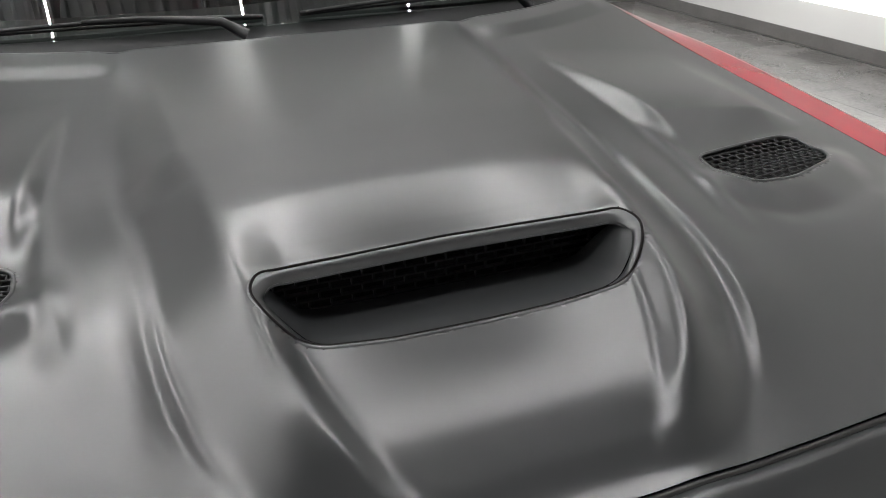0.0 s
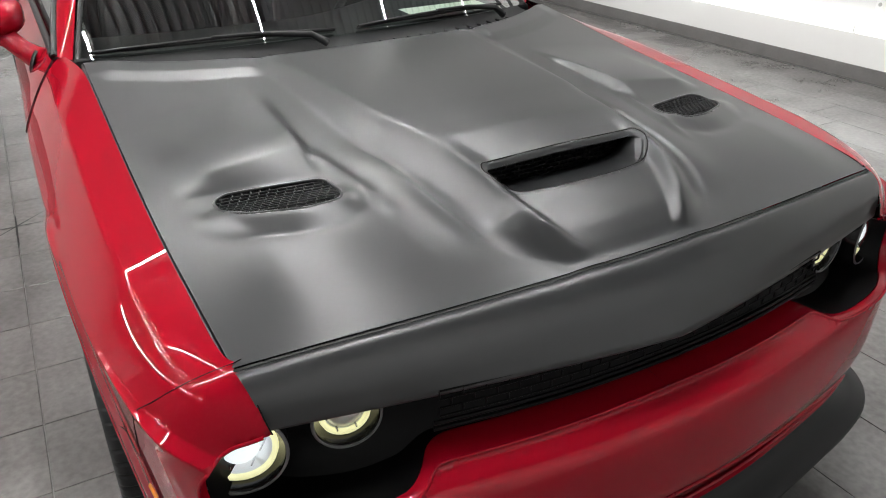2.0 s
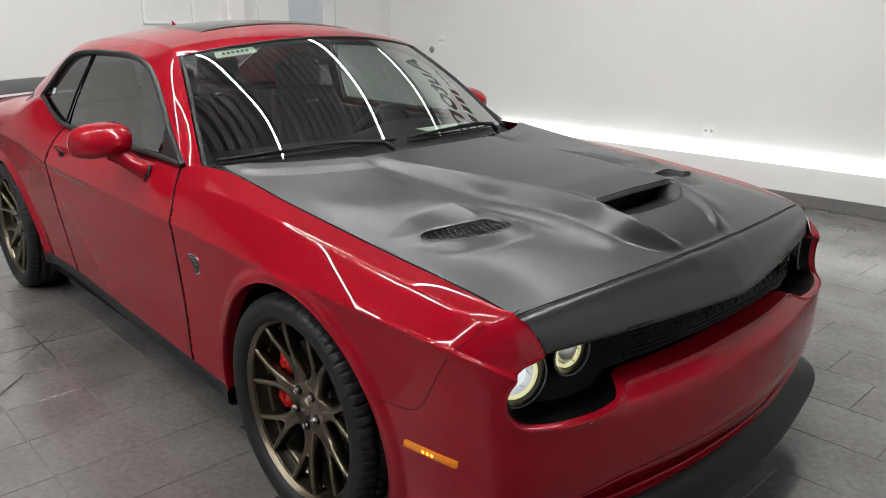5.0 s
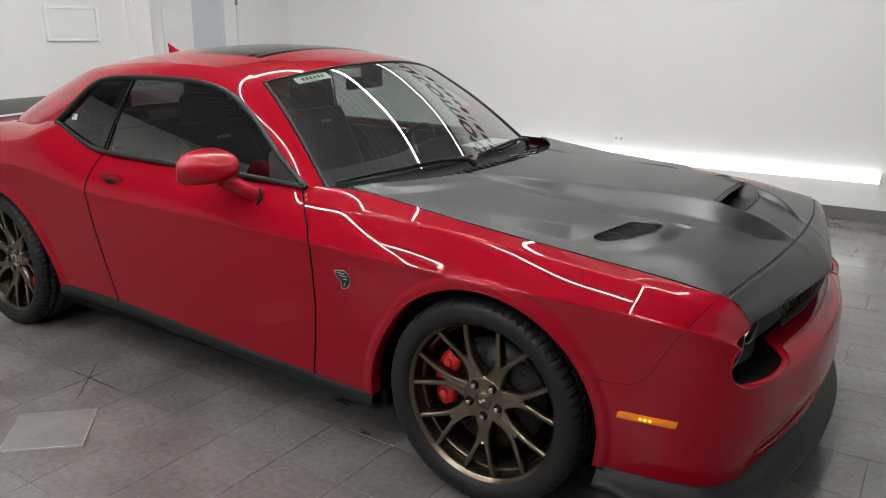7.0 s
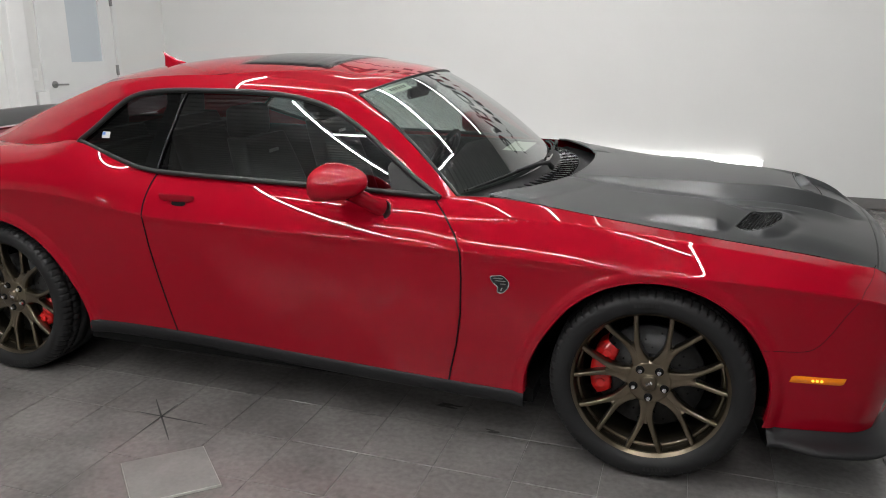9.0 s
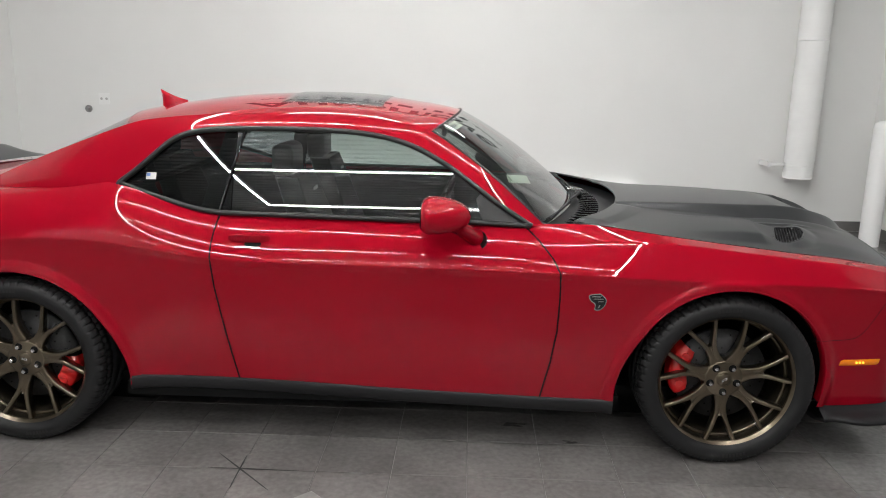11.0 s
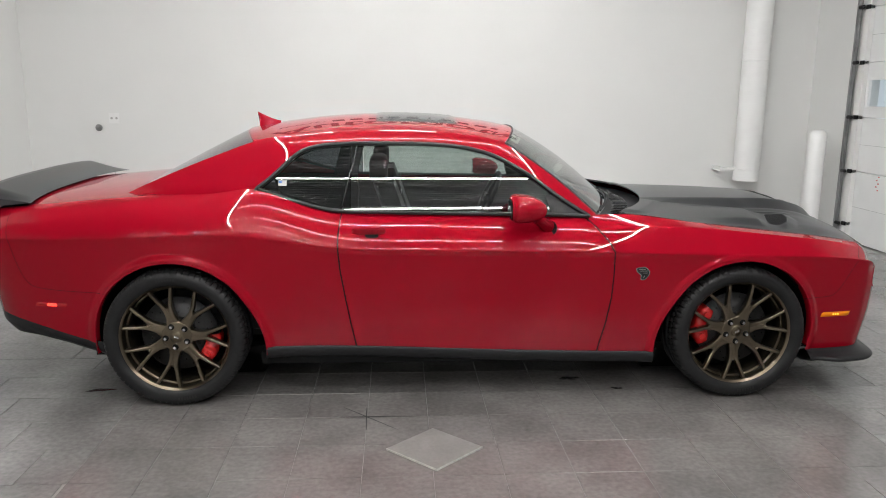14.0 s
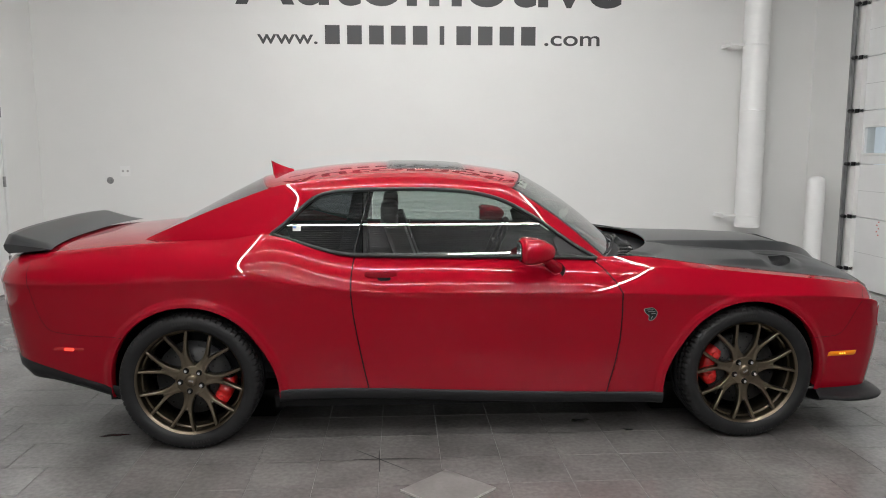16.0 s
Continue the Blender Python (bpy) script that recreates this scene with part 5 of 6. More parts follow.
def grille_point(y, z):
    d = abs(y) * 1.03
    p = front_point(d, 0.5, -0.075)
    return (p[0], y, z)


for k in range(4):
    z = 0.688 + 0.0165 * k
    v, f = tube_mesh([grille_point(y, z) for y in np.linspace(-0.46, 0.46, 24)], 0.0022, 4)
    fs += [tuple(q + len(vs) for q in g) for g in f]
    vs += v
    if k < 3:
        for q in range(24):
            y = -0.46 + 0.04 * q + (0.02 if k % 2 else 0)
            if abs(y) > 0.46:
                continue
            v, f = tube_mesh([grille_point(y, z), grille_point(y, z + 0.0165)], 0.0022, 4)
            fs += [tuple(w + len(vs) for w in g) for g in f]
            vs += v
link("grille", vs, fs, GRILLEBLACK, car, "black brick-pattern grille")
for z in (0.664, 0.676):
    tube("grille_bar", [grille_point(y, z) for y in np.linspace(-0.47, 0.47, 30)], 0.004, GRILLEBLACK, car)


BEZEL = mat("bezel_grey", (0.12, 0.12, 0.12), 0.35)


# headlamps
def headlamp(y, side, r, lit):
    lamp = new("headlamp")
    lamp.parent = car
    lamp["label"] = "round headlamp with a pale ring of light"
    lamp.location = (2.197 if lit else 2.212, side * abs(y), 0.68 if lit else 0.694)
    lamp.rotation_euler = (0, 0, side * radians(16 if lit else 9))

    def put(name, prof, material, n=48, label=""):
        v, f = revolve(prof, n)
        return link(name, [(-py, px, pz) for px, py, pz in v], f, material, lamp, label)

    put("housing", [(r + 0.006, 0.05), (r + 0.006, -0.006), (r + 0.004, -0.010), (r + 0.001, -0.009), (r - 0.001, -0.004), (r - 0.010, 0.012), (r - 0.011, 0.03)], GLOSSBLACK)
    put("bezel", [(r + 0.0058, -0.0075), (r + 0.004, -0.0112), (r + 0.0005, -0.0098)], BEZEL, label="dark grey bezel")
    r = r - 0.011
    put("light_ring", [(r + 0.001, 0.012), (r - 0.001, 0.004), (r - 0.007, 0.004), (r - 0.009, 0.012)], LAMPWHITE, label="glowing pale ring")
    put("reflector", [(r - 0.009, 0.011), (r - 0.018, 0.027), (r * 0.45, 0.045), (0.0, 0.05)], LAMPBOWL)
    put("projector", [(0.03, 0.045), (0.031, 0.012), (0.025, 0.004), (0.012, -0.001), (0.0, -0.002)], LAMPLIT if lit else LAMPBOWL)
    for k in range(6):
        a = k * math.pi / 3
        v, f = tube_mesh([(0.02, 0.032 * math.cos(a), 0.032 * math.sin(a)), (-0.02, (r - 0.014) * math.cos(a), (r - 0.014) * math.sin(a))], 0.0016, 4)
        link("reflector_rib", [(p[0] - 0.02, p[1], p[2]) for p in v], f, CHROME, lamp)
    put("lens", [(r, 0.002), (r * 0.8, -0.004), (r * 0.4, -0.008), (0.0, -0.009)], LENS)


for side in (-1, 1):
    headlamp(0.765, side, 0.071, True)
    headlamp(0.592, side, 0.054, False)
    shell_patch("side_marker", 1.93, 2.112, 0.432, 0.464, 0.004, AMBER, car, side, "amber side marker lamp", lean=0.25)
    for k in range(3):
        p = on_shell(2.008 + 0.014 * k, 0.449, 0.0045)
        part("lit_diode", cyl((p[0], -side * p[1], p[2]), (p[0], -side * (p[1] - 0.0012), p[2]), 0.005, seg=10), AMBERLIT, car)
    shell_patch("rear_marker", -2.20, -2.02, 0.515, 0.541, 0.002, REDLENS, car, side, "red rear side marker lamp", lean=0.5)
    for k in range(4):
        p = on_shell(-2.115 + 0.012 * k, 0.529, 0.0028)
        part("lit_diode", cyl((p[0], -side * p[1], p[2]), (p[0], -side * (p[1] - 0.0012), p[2]), 0.008, seg=12), REDLIT, car)

    # door handle: red cup, a black patch for the recess's shade, red grip
    cup = []
    for k in range(24):
        a = 2 * math.pi * k / 24
        c, s = math.cos(a), math.sin(a)
        p = on_shell(-0.485 + 0.072 * math.copysign(abs(c) ** 0.6, c), 0.898 + 0.024 * math.copysign(abs(s) ** 0.8, s), 0.0015)
        cup.append((p[0], -side * p[1], p[2]))
    link("handle_cup", cup, [tuple(range(24))], RED, doors[side], smooth=False)
    shade_patch = []
    for k in range(24):
        a = 2 * math.pi * k / 24
        c, s = math.cos(a), math.sin(a)
        p = on_shell(-0.47 + 0.034 * math.copysign(abs(c) ** 0.6, c), 0.889 + 0.010 * math.copysign(abs(s) ** 0.8, s), 0.004)
        shade_patch.append((p[0], -side * p[1], p[2]))
    link("handle_shadow_gap", shade_patch, [tuple(range(24))], VOID, doors[side], smooth=False)
    rows = []
    for k in range(16):
        t = k / 15
        x = -0.573 + 0.172 * t
        hw = 0.019 * (1 - abs(2 * t - 1) ** 5 * 0.5)
        o = 0.006 + 0.034 * (1 - abs(2 * t - 1) ** 4)
        p = on_shell(x, 0.913)
        rows.append([(x, -side * (p[1] - o * 0.7 * (1 - 0.25 * abs(math.cos(a))) * (0.55 + 0.45 * math.cos(a - 0.5)) - 0.003), 0.913 + hw * math.sin(a)) for a in np.linspace(0, 2 * math.pi, 12, endpoint=False)])
    vs2, fs2 = loft(rows)
    link("door_handle", vs2, fs2, RED, doors[side], "red door handle")

    # mirror: shell, arm and glass
    mir = new("door_mirror")
    mir.parent = car
    mir["label"] = "glossy red door mirror"
    vs = []
    n, m = 28, 28
    for k in range(n):
        f = k / (n - 1)
        x = 0.222 + 0.19 * f
        r = (1 - f**2.6) ** 0.5 if f < 1 else 0.0
        r = max(r, 0.0) * (1 - 0.22 * max(0.0, 1 - f / 0.16) ** 2)
        for q in range(m):
            a = 2 * math.pi * q / m
            c, s = math.cos(a), math.sin(a)
            yy = -0.983 + 0.03 * f + 0.104 * r * math.copysign(abs(c) ** 0.66, c)
            zz = 1.04 + (0.067 if s > 0 else 0.06) * r * math.copysign(abs(s) ** 0.7, s) + 0.012 * c * r - 0.006 * f
            vs.append((x, -side * yy, zz))
    fs = [(k * m + q, k * m + (q + 1) % m, (k + 1) * m + (q + 1) % m, (k + 1) * m + q) for k in range(n - 1) for q in range(m)]
    link("mirror_shell", vs, fs, RED, mir)
    back = [(0.219, -side * (-0.983 + 0.101 * math.copysign(abs(math.cos(a)) ** 0.8, math.cos(a)) * 0.78), 1.04 + 0.048 * math.copysign(abs(math.sin(a)) ** 0.85, math.sin(a))) for a in np.linspace(0, 2 * math.pi, 28, endpoint=False)]
    link("mirror_back", back, [tuple(range(28))], BLACK, mir, smooth=False)
    glassy = [(0.217, -side * (-0.983) + (p[1] - -side * (-0.983)) * 0.88, 1.04 + (p[2] - 1.04) * 0.86) for p in back]
    link("mirror_glass", glassy, [tuple(range(28))], CHROME, mir, smooth=False)
    arm = [(0.345, -side * -0.955, 1.005), (0.37, -side * -0.93, 0.982), (0.40, -side * -0.905, 0.958), (0.43, -side * -0.872, 0.934), (0.44, -side * -0.85, 0.925)]
    tube("mirror_arm", arm, [0.036, 0.031, 0.031, 0.036, 0.04], RED, mir, 16)
    tube("mirror_foot", [(0.437, -side * -0.8775, 0.9225), (0.441, -side * -0.869, 0.919)], 0.043, SEAL, mir, 16)

    # emblem on the fender, as plain shapes
    emb = new("emblem")
    emb.parent = car
    emb["label"] = "small silver and black metal emblem"

    def plate(name, pts, out, material):
        ring = []
        for x, z in pts:
            p = on_shell(x, z, out)
            ring.append((p[0], -side * p[1], p[2]))
        base = []
        for x, z in pts:
            p = on_shell(x, z, -0.001)
            base.append((p[0], -side * p[1], p[2]))
        k = len(pts)
        link(name, ring + base, [tuple(range(k))] + [(i, (i + 1) % k, k + (i + 1) % k, k + i) for i in range(k)], material, emb, smooth=False)

    cx, cz = 0.925, 0.696
    plate("emblem_plate", rounded([(cx - 0.04, cz + 0.03), (cx + 0.012, cz + 0.037), (cx + 0.038, cz + 0.012), (cx + 0.034, cz - 0.014), (cx + 0.012, cz - 0.038), (cx - 0.012, cz - 0.037), (cx - 0.008, cz - 0.01), (cx - 0.03, cz + 0.004)], 0.012), 0.003, CHROME)
    plate("emblem_face", rounded([(cx - 0.034, cz + 0.027), (cx + 0.011, cz + 0.033), (cx + 0.034, cz + 0.011), (cx + 0.03, cz - 0.013), (cx + 0.011, cz - 0.033), (cx - 0.008, cz - 0.032), (cx - 0.004, cz - 0.008), (cx - 0.026, cz + 0.006)], 0.01), 0.0042, GLOSSBLACK)
    for a, b, c, d in ((-0.026, 0.021, 0.01, 0.025), (-0.018, 0.012, 0.02, 0.015), (0.0, 0.001, 0.022, 0.004), (0.002, -0.026, 0.007, -0.012)):
        plate("emblem_inlay", rounded([(cx + a, cz + b), (cx + c, cz + b), (cx + c + 0.006, cz + d), (cx + a + 0.006, cz + d)], 0.003), 0.0048, CHROME)

# aerial fin
vs = []
for k in range(14):
    f = k / 13
    x = -1.165 + 0.125 * f
    top = 1.418 + 0.052 * max(0.0, (1 - f)) ** 1.4
    hw = 0.022 * math.sin(math.pi * min(1, f * 0.85 + 0.12)) + 0.003
    for w, z in ((-1, roof_z(x, 0) - 0.004), (-0.5, (top + 1.43) / 2 - 0.006), (-0.15, top), (0.15, top), (0.5, (top + 1.43) / 2 - 0.006), (1, roof_z(x, 0) - 0.004)):
        vs.append((x + (0.03 * (1 - f) * -0.4 if abs(w) < 0.3 else 0), hw * w, z))
link("aerial_fin", vs, grid_faces(14, 6) + [(0, 1, 2, 3, 4, 5)], RED, car, "red shark-fin aerial on the roof")


# wipers
def cowl_at(y, dx, dz):
    c = 1 - abs(y / 0.787) ** 2.2
    return (0.715 + 0.20 * c + dx, y, 0.972 + 0.02 * c + dz)


for y0, y1, piv in ((-0.74, -0.06, -0.10), (0.02, 0.62, 0.60)):
    wp = new("wiper")
    wp.parent = car
    ys = np.linspace(y0, y1, 16)
    tube("wiper_blade", [cowl_at(y, -0.012, 0.014 + 0.006 * math.sin(3 * i / 15)) for i, y in enumerate(ys)], 0.0045, BLACK, wp, 6)
    tube("wiper_spine", [cowl_at(y, 0.0, 0.018 + 0.012 * math.sin(math.pi * i / 15)) for i, y in enumerate(ys)], 0.005, BLACK, wp, 6)
    far = y0 if abs(y0 - piv) > abs(y1 - piv) else y1
    mid = (piv + far) / 2
    tube("wiper_arm", [cowl_at(piv, 0.04, -0.01), cowl_at(piv + (mid - piv) * 0.15, 0.035, 0.02), cowl_at(piv + (mid - piv) * 0.6, 0.02, 0.034), cowl_at(mid, 0.0, 0.033)], [0.013, 0.010, 0.007, 0.005], BLACK, wp, 8)

# ---- inside the car ----
def inner_part(name, bm, material=INTERIOR, label="", smooth=False):
    return part(name, bm, material, car, label, smooth)


inner_part("cabin_floor", box(-1.5, 0.9, -0.74, 0.74, 0.32, 0.36))
inner_part("firewall", box(0.80, 0.86, -0.72, 0.72, 0.36, 0.95))
inner_part("rear_bulkhead", box(-1.6, -1.5, -0.62, 0.62, 0.36, 1.04))
inner_part("parcel_shelf", box(-1.62, -1.15, -0.66, 0.66, 1.02, 1.05, 0.01))
for side in (-1, 1):
    inner_part("door_lining", box(-0.62, 0.74, side * 0.76 - 0.03, side * 0.76 + 0.03, 0.36, 0.975, 0.015))
    inner_part("rear_lining", box(-1.5, -0.62, side * 0.74 - 0.03, side * 0.74 + 0.03, 0.36, 1.01, 0.01))
vs = []
for k in range(24):
    y = -0.74 + 1.48 * k / 23
    hood_y = 0.045 * math.exp(-((y - 0.37) / 0.22) ** 2)
    for x, z in ((0.90, 0.93), (0.80, 0.955), (0.62, 0.968), (0.50, 0.972 + hood_y), (0.42, 0.955 + hood_y), (0.38, 0.90), (0.40, 0.72), (0.5, 0.6)):
        vs.append((x - 0.08 * abs(y / 0.74) ** 3, y, z))
link("dashboard", vs, grid_faces(24, 8), INTERIOR, car, "dark moulded dashboard")
link("dash_paper", [(0.62, 0.30, 0.985), (0.62, 0.62, 0.985), (0.74, 0.62, 0.982), (0.74, 0.30, 0.982)], [(0, 1, 2, 3)], PAPER, car, "pale green sheet on the dashboard", smooth=False)


def seat(x, y, rear=False):
    st = new("car_seat")
    st.parent = car
    st["label"] = "dark leather bucket seat"
    w = 0.25
    rows = []
    for k in range(16):                     # backrest, leaning back, with side bolsters
        f = k / 15
        z = 0.55 + 0.56 * f
        xx = x - 0.10 - 0.20 * f
        hw = w * (1 - 0.28 * f**2.5)
        row = []
        for a in np.linspace(0, 2 * math.pi, 20, endpoint=False):
            c, s = math.cos(a), math.sin(a)
            bol = 0.035 * abs(c) ** 3 if s > 0 else 0
            row.append((xx + 0.06 * math.copysign(abs(s) ** 0.7, s) + bol, y + hw * math.copysign(abs(c) ** 0.5, c), z))
        rows.append(row)
    v, f = loft(rows)
    link("backrest", v, f, LEATHER, st)
    rows = []
    for k in range(10):
        f = k / 9
        xx = x - 0.12 + 0.5 * f
        rows.append([(xx, y + w * math.copysign(abs(math.cos(a)) ** 0.5, math.cos(a)), 0.53 + 0.04 * f + 0.07 * math.copysign(abs(math.sin(a)) ** 0.6, math.sin(a))) for a in np.linspace(0, 2 * math.pi, 20, endpoint=False)])
    v, f = loft(rows)
    link("seat", v, f, LEATHER, st)
    b = box(x - 0.375, x - 0.275, y - 0.13, y + 0.13, 1.10, 1.25, 0.035, 3)
    part("headrest", b, LEATHER, st, smooth=True)
    for k in range(3):
        b = box(x - 0.2, x - 0.195, y - 0.04 + 0.028 * k, y - 0.018 + 0.028 * k, 1.035, 1.05)
        part("seat_mark", b, GREYSTEEL, st)


for side in (-1, 1):
    seat(-0.12, side * 0.37)
    seat(-0.98, side * 0.33, True)
sw = new("steering_wheel")
sw.parent = car
v, f = revolve([(0.175 + 0.015 * math.cos(a), 0.015 * math.sin(a)) for a in np.linspace(0, 2 * math.pi, 10)], 40)
tilt = Matrix.Translation((0.27, 0.37, 0.90)) @ Matrix.Rotation(radians(-65), 4, "Y") @ Matrix.Rotation(radians(90), 4, "X")
link("wheel_rim", [tilt @ Vector(p) for p in v], f, LEATHER, sw)
for a in (0.3, math.pi - 0.3, -math.pi / 2):
    v, f = tube_mesh([tilt @ Vector((0.03 * math.cos(a), 0, 0.03 * math.sin(a))), tilt @ Vector((0.17 * math.cos(a), 0, 0.17 * math.sin(a)))], 0.014, 6)
    link("wheel_spoke", v, f, INTERIOR, sw)
v, f = revolve([(0.0, -0.03), (0.05, -0.025), (0.065, 0.0)], 24)
link("wheel_boss", [tilt @ Vector(p) for p in v], f, INTERIOR, sw)
inner_part("rear_view_mirror", box(0.26, 0.285, -0.13, 0.13, 1.268, 1.325, 0.012), BLACK)
inner_part("mirror_mount", box(0.27, 0.36, -0.03, 0.03, 1.30, 1.385, 0.01), BLACK)
inner_part("headlining", box(-0.86, 0.1, -0.47, 0.47, 1.352, 1.358), INTERIOR)
inner_part("centre_console", box(-0.4, 0.4, -0.1, 0.1, 0.36, 0.66, 0.03), INTERIOR)


def glass_point(u, t):
    """A point on the windscreen: u across from -1 to 1, t up from 0 to 1."""
    k, q = t * 39, (u + 1) / 2 * 39
    me = ws.data
    return Vector(me.vertices[int(k) * 40 + int(q)].co)


a, b, c, d = (glass_point(u, t) for u, t in ((-0.78, 0.90), (-0.52, 0.90), (-0.52, 0.975), (-0.78, 0.975)))
off = Vector((-0.004, 0, -0.004))
link("windscreen_label", [p + off for p in (a, b, c, d)], [(0, 1, 2, 3)], PAPER, car, "pale green label inside the windscreen", smooth=False)
for k in range(6):
    p0 = a + (b - a) * (0.16 + 0.115 * k) + (d - a) * 0.3 - off * 0.6
    p1 = p0 + (b - a) * 0.07
    link("label_mark", [p0 + off * 0.8, p1 + off * 0.8, p1 + (d - a) * 0.4 + off * 0.8, p0 + (d - a) * 0.4 + off * 0.8], [(0, 1, 2, 3)], LETTERM, car, smooth=False)
STICKW = mat("sticker_white", (0.5, 0.5, 0.48), 0.5)
STICKB = mat("sticker_blue", (0.1, 0.2, 0.5), 0.5)
stk = [V3(x, z, 0.009, -1) for x, z in ((-0.95, 1.125), (-0.908, 1.125), (-0.908, 1.152), (-0.95, 1.152))]
link("window_sticker", stk, [(0, 1, 2, 3)], STICKW, car, "small pale sticker on the quarter window", smooth=False)
stk = [V3(x, z, 0.0075, -1) for x, z in ((-0.948, 1.138), (-0.932, 1.138), (-0.932, 1.15), (-0.948, 1.15))]
link("sticker_corner", stk, [(0, 1, 2, 3)], STICKB, car, smooth=False)


# the body sits a little higher on its far springs
for ob in car.children_recursive:
    if ob.type == "MESH" and ob.matrix_basis == Matrix.Identity(4) and (ob.parent == car or ob.parent.matrix_basis == Matrix.Identity(4)):
        co = np.zeros(len(ob.data.vertices) * 3)
        ob.data.vertices.foreach_get("co", co)
        co = co.reshape(-1, 3)
        co[:, 2] += 0.016 * (co[:, 1] + 0.75) * step(0.5, 0.85, co[:, 2])
        ob.data.vertices.foreach_set("co", co.reshape(-1))
        ob.data.update()


# ---- lamps of the room ----
def light_bar(p, q, r, material, name, label, group, caps=True):
    lamp = new(name)
    tagged(lamp, label, "light", group)
    part("lit_tube", cyl(p, q, r, seg=16), material, lamp)
    if caps:
        d = (Vector(q) - Vector(p)).normalized() * 0.012
        for e, s in ((Vector(p), -1), (Vector(q), 1)):
            part("end_cap", cyl(e, e + d * s, r * 1.05, seg=16), WHITEM, lamp)
    return lamp


BAR_Z = 4.06


def ceiling_bar(x0, x1, y0, y1, lit=TUBEM):
    lamp = new("ceiling_light_bar")
    tagged(lamp, "long white lit light bar hung below the ceiling", "light", "ceiling light bars")
    part("housing", box(x0, x1, y0, y1, BAR_Z + 0.006, BAR_Z + 0.07, 0.006), WHITEM, lamp)
    part("diffuser", box(x0 + 0.004, x1 - 0.004, y0 + 0.004, y1 - 0.004, BAR_Z, BAR_Z + 0.006), lit, lamp)
    for a in (0.2, 0.8):
        p = (x0 + (x1 - x0) * a, y0 + (y1 - y0) * a)
        part("hanger", cyl((*p, BAR_Z + 0.06), (*p, CEIL_Z + 0.02), 0.004, seg=6), GREYSTEEL, lamp)


BAR_Y = (-6.15, -4.15, -2.15, -0.15, 1.85, 3.85)
for y in BAR_Y:
    lit = DIMTUBEM if y > 3 else TUBEM
    ceiling_bar(-2.02, -0.008, y - 0.013, y + 0.013, lit)
    ceiling_bar(0.008, 2.02, y - 0.013, y + 0.013, lit)
for x in (-2.06, 2.06):
    for y0, y1 in zip(BAR_Y[:4], BAR_Y[1:5]):
        ceiling_bar(x - 0.013, x + 0.013, y0 + 0.006, y1 - 0.006)
# unseen row of bars added behind the camera as fill light
for k in range(5):
    ceiling_bar(-6.0 + 2.02 * k, -4.0 + 2.02 * k, -8.163, -8.137, FILLTUBEM)
for x0, x1 in ((-2.70, -0.222), (-0.212, 2.22)):
    lamp = light_bar((x0, WALL_Y - 0.06, 0.385), (x1, WALL_Y - 0.06, 0.385), 0.044, LOWTUBEM, "wall_light_tube", "thick white lit tube fixed low along the wall", "low wall tubes")
    for x in (x0 + 0.4, x1 - 0.4):
        part("clip", box(x - 0.01, x + 0.01, WALL_Y - 0.04, WALL_Y, 0.36, 0.41), WHITEM, lamp)

# ---- fittings on the walls ----
SOCKETM = mat("socket_ivory", (0.42, 0.42, 0.4), 0.4)


def outlet(x, y, z, along_x=True):
    o = new("wall_outlet")
    tagged(o, "white double wall outlet plate on the white wall", "outlet", "wall outlets")
    part("plate", box(x - 0.06, x + 0.06, y - 0.008, y, z - 0.06, z + 0.06, 0.003), WHITEM, o)
    for dx in (-0.028, 0.028):
        part("socket", cyl((x + dx, y - 0.0085, z), (x + dx, y - 0.0105, z), 0.014, seg=14), SOCKETM, o)
    return o


outlet(-3.62, WALL_Y, 1.285)
outlet(-0.10, WALL_Y, 0.55)
knob = new("door_stop")
tagged(knob, "small round metal door stop on the white wall", "door stop")
part("rose", cyl((-3.80, WALL_Y, 1.175), (-3.80, WALL_Y - 0.012, 1.175), 0.04, seg=24, bevel=0.003), GREYSTEEL, knob)
part("boss", cyl((-3.80, WALL_Y - 0.012, 1.175), (-3.80, WALL_Y - 0.035, 1.175), 0.022, 0.018, seg=20), GREYSTEEL, knob)

# insulated pipe with brackets
pipe = new("wall_pipe")
tagged(pipe, "thick white wrapped vertical pipe ending above the floor", "pipe")
PX, PY, PR = 3.86, 4.2, 0.148
rows = []
for k in range(150):
    z = 0.60 + (CEIL_Z - 0.60) * k / 149
    rr = PR * (0.96 if k == 0 else 1.0) + 0.0016 * math.sin(k * 1.7) + 0.001 * random.uniform(-1, 1)
    rows.append([(PX + rr * math.cos(a), PY + rr * math.sin(a), z) for a in np.linspace(0, 2 * math.pi, 28, endpoint=False)])
v, f = loft(rows)
link("pipe_body", v, f, WHITEM, pipe)
for z in (0.735, 2.0, 2.76):
    tube("band", [(PX + (PR + 0.002) * math.cos(a), PY + (PR + 0.002) * math.sin(a), z) for a in np.linspace(0, 2 * math.pi, 29)], 0.006, WHITEM, pipe, 6)
for z in (0.74, 2.77):
    part("bracket", merge(box(PX - 0.32, PX - PR + 0.01, PY - 0.02, PY + 0.02, z - 0.014, z + 0.014, 0.003), box(PX - 0.33, PX - 0.30, PY - 0.02, WALL_Y, z - 0.025, z + 0.025, 0.003)), WHITEM, pipe)

bol = new("bollard")
tagged(bol, "white painted steel bollard with a domed top", "bollard")
v, f = revolve([(0.0, 1.235), (0.05, 1.228), (0.085, 1.205), (0.094, 1.17), (0.094, 0.0)], 32)
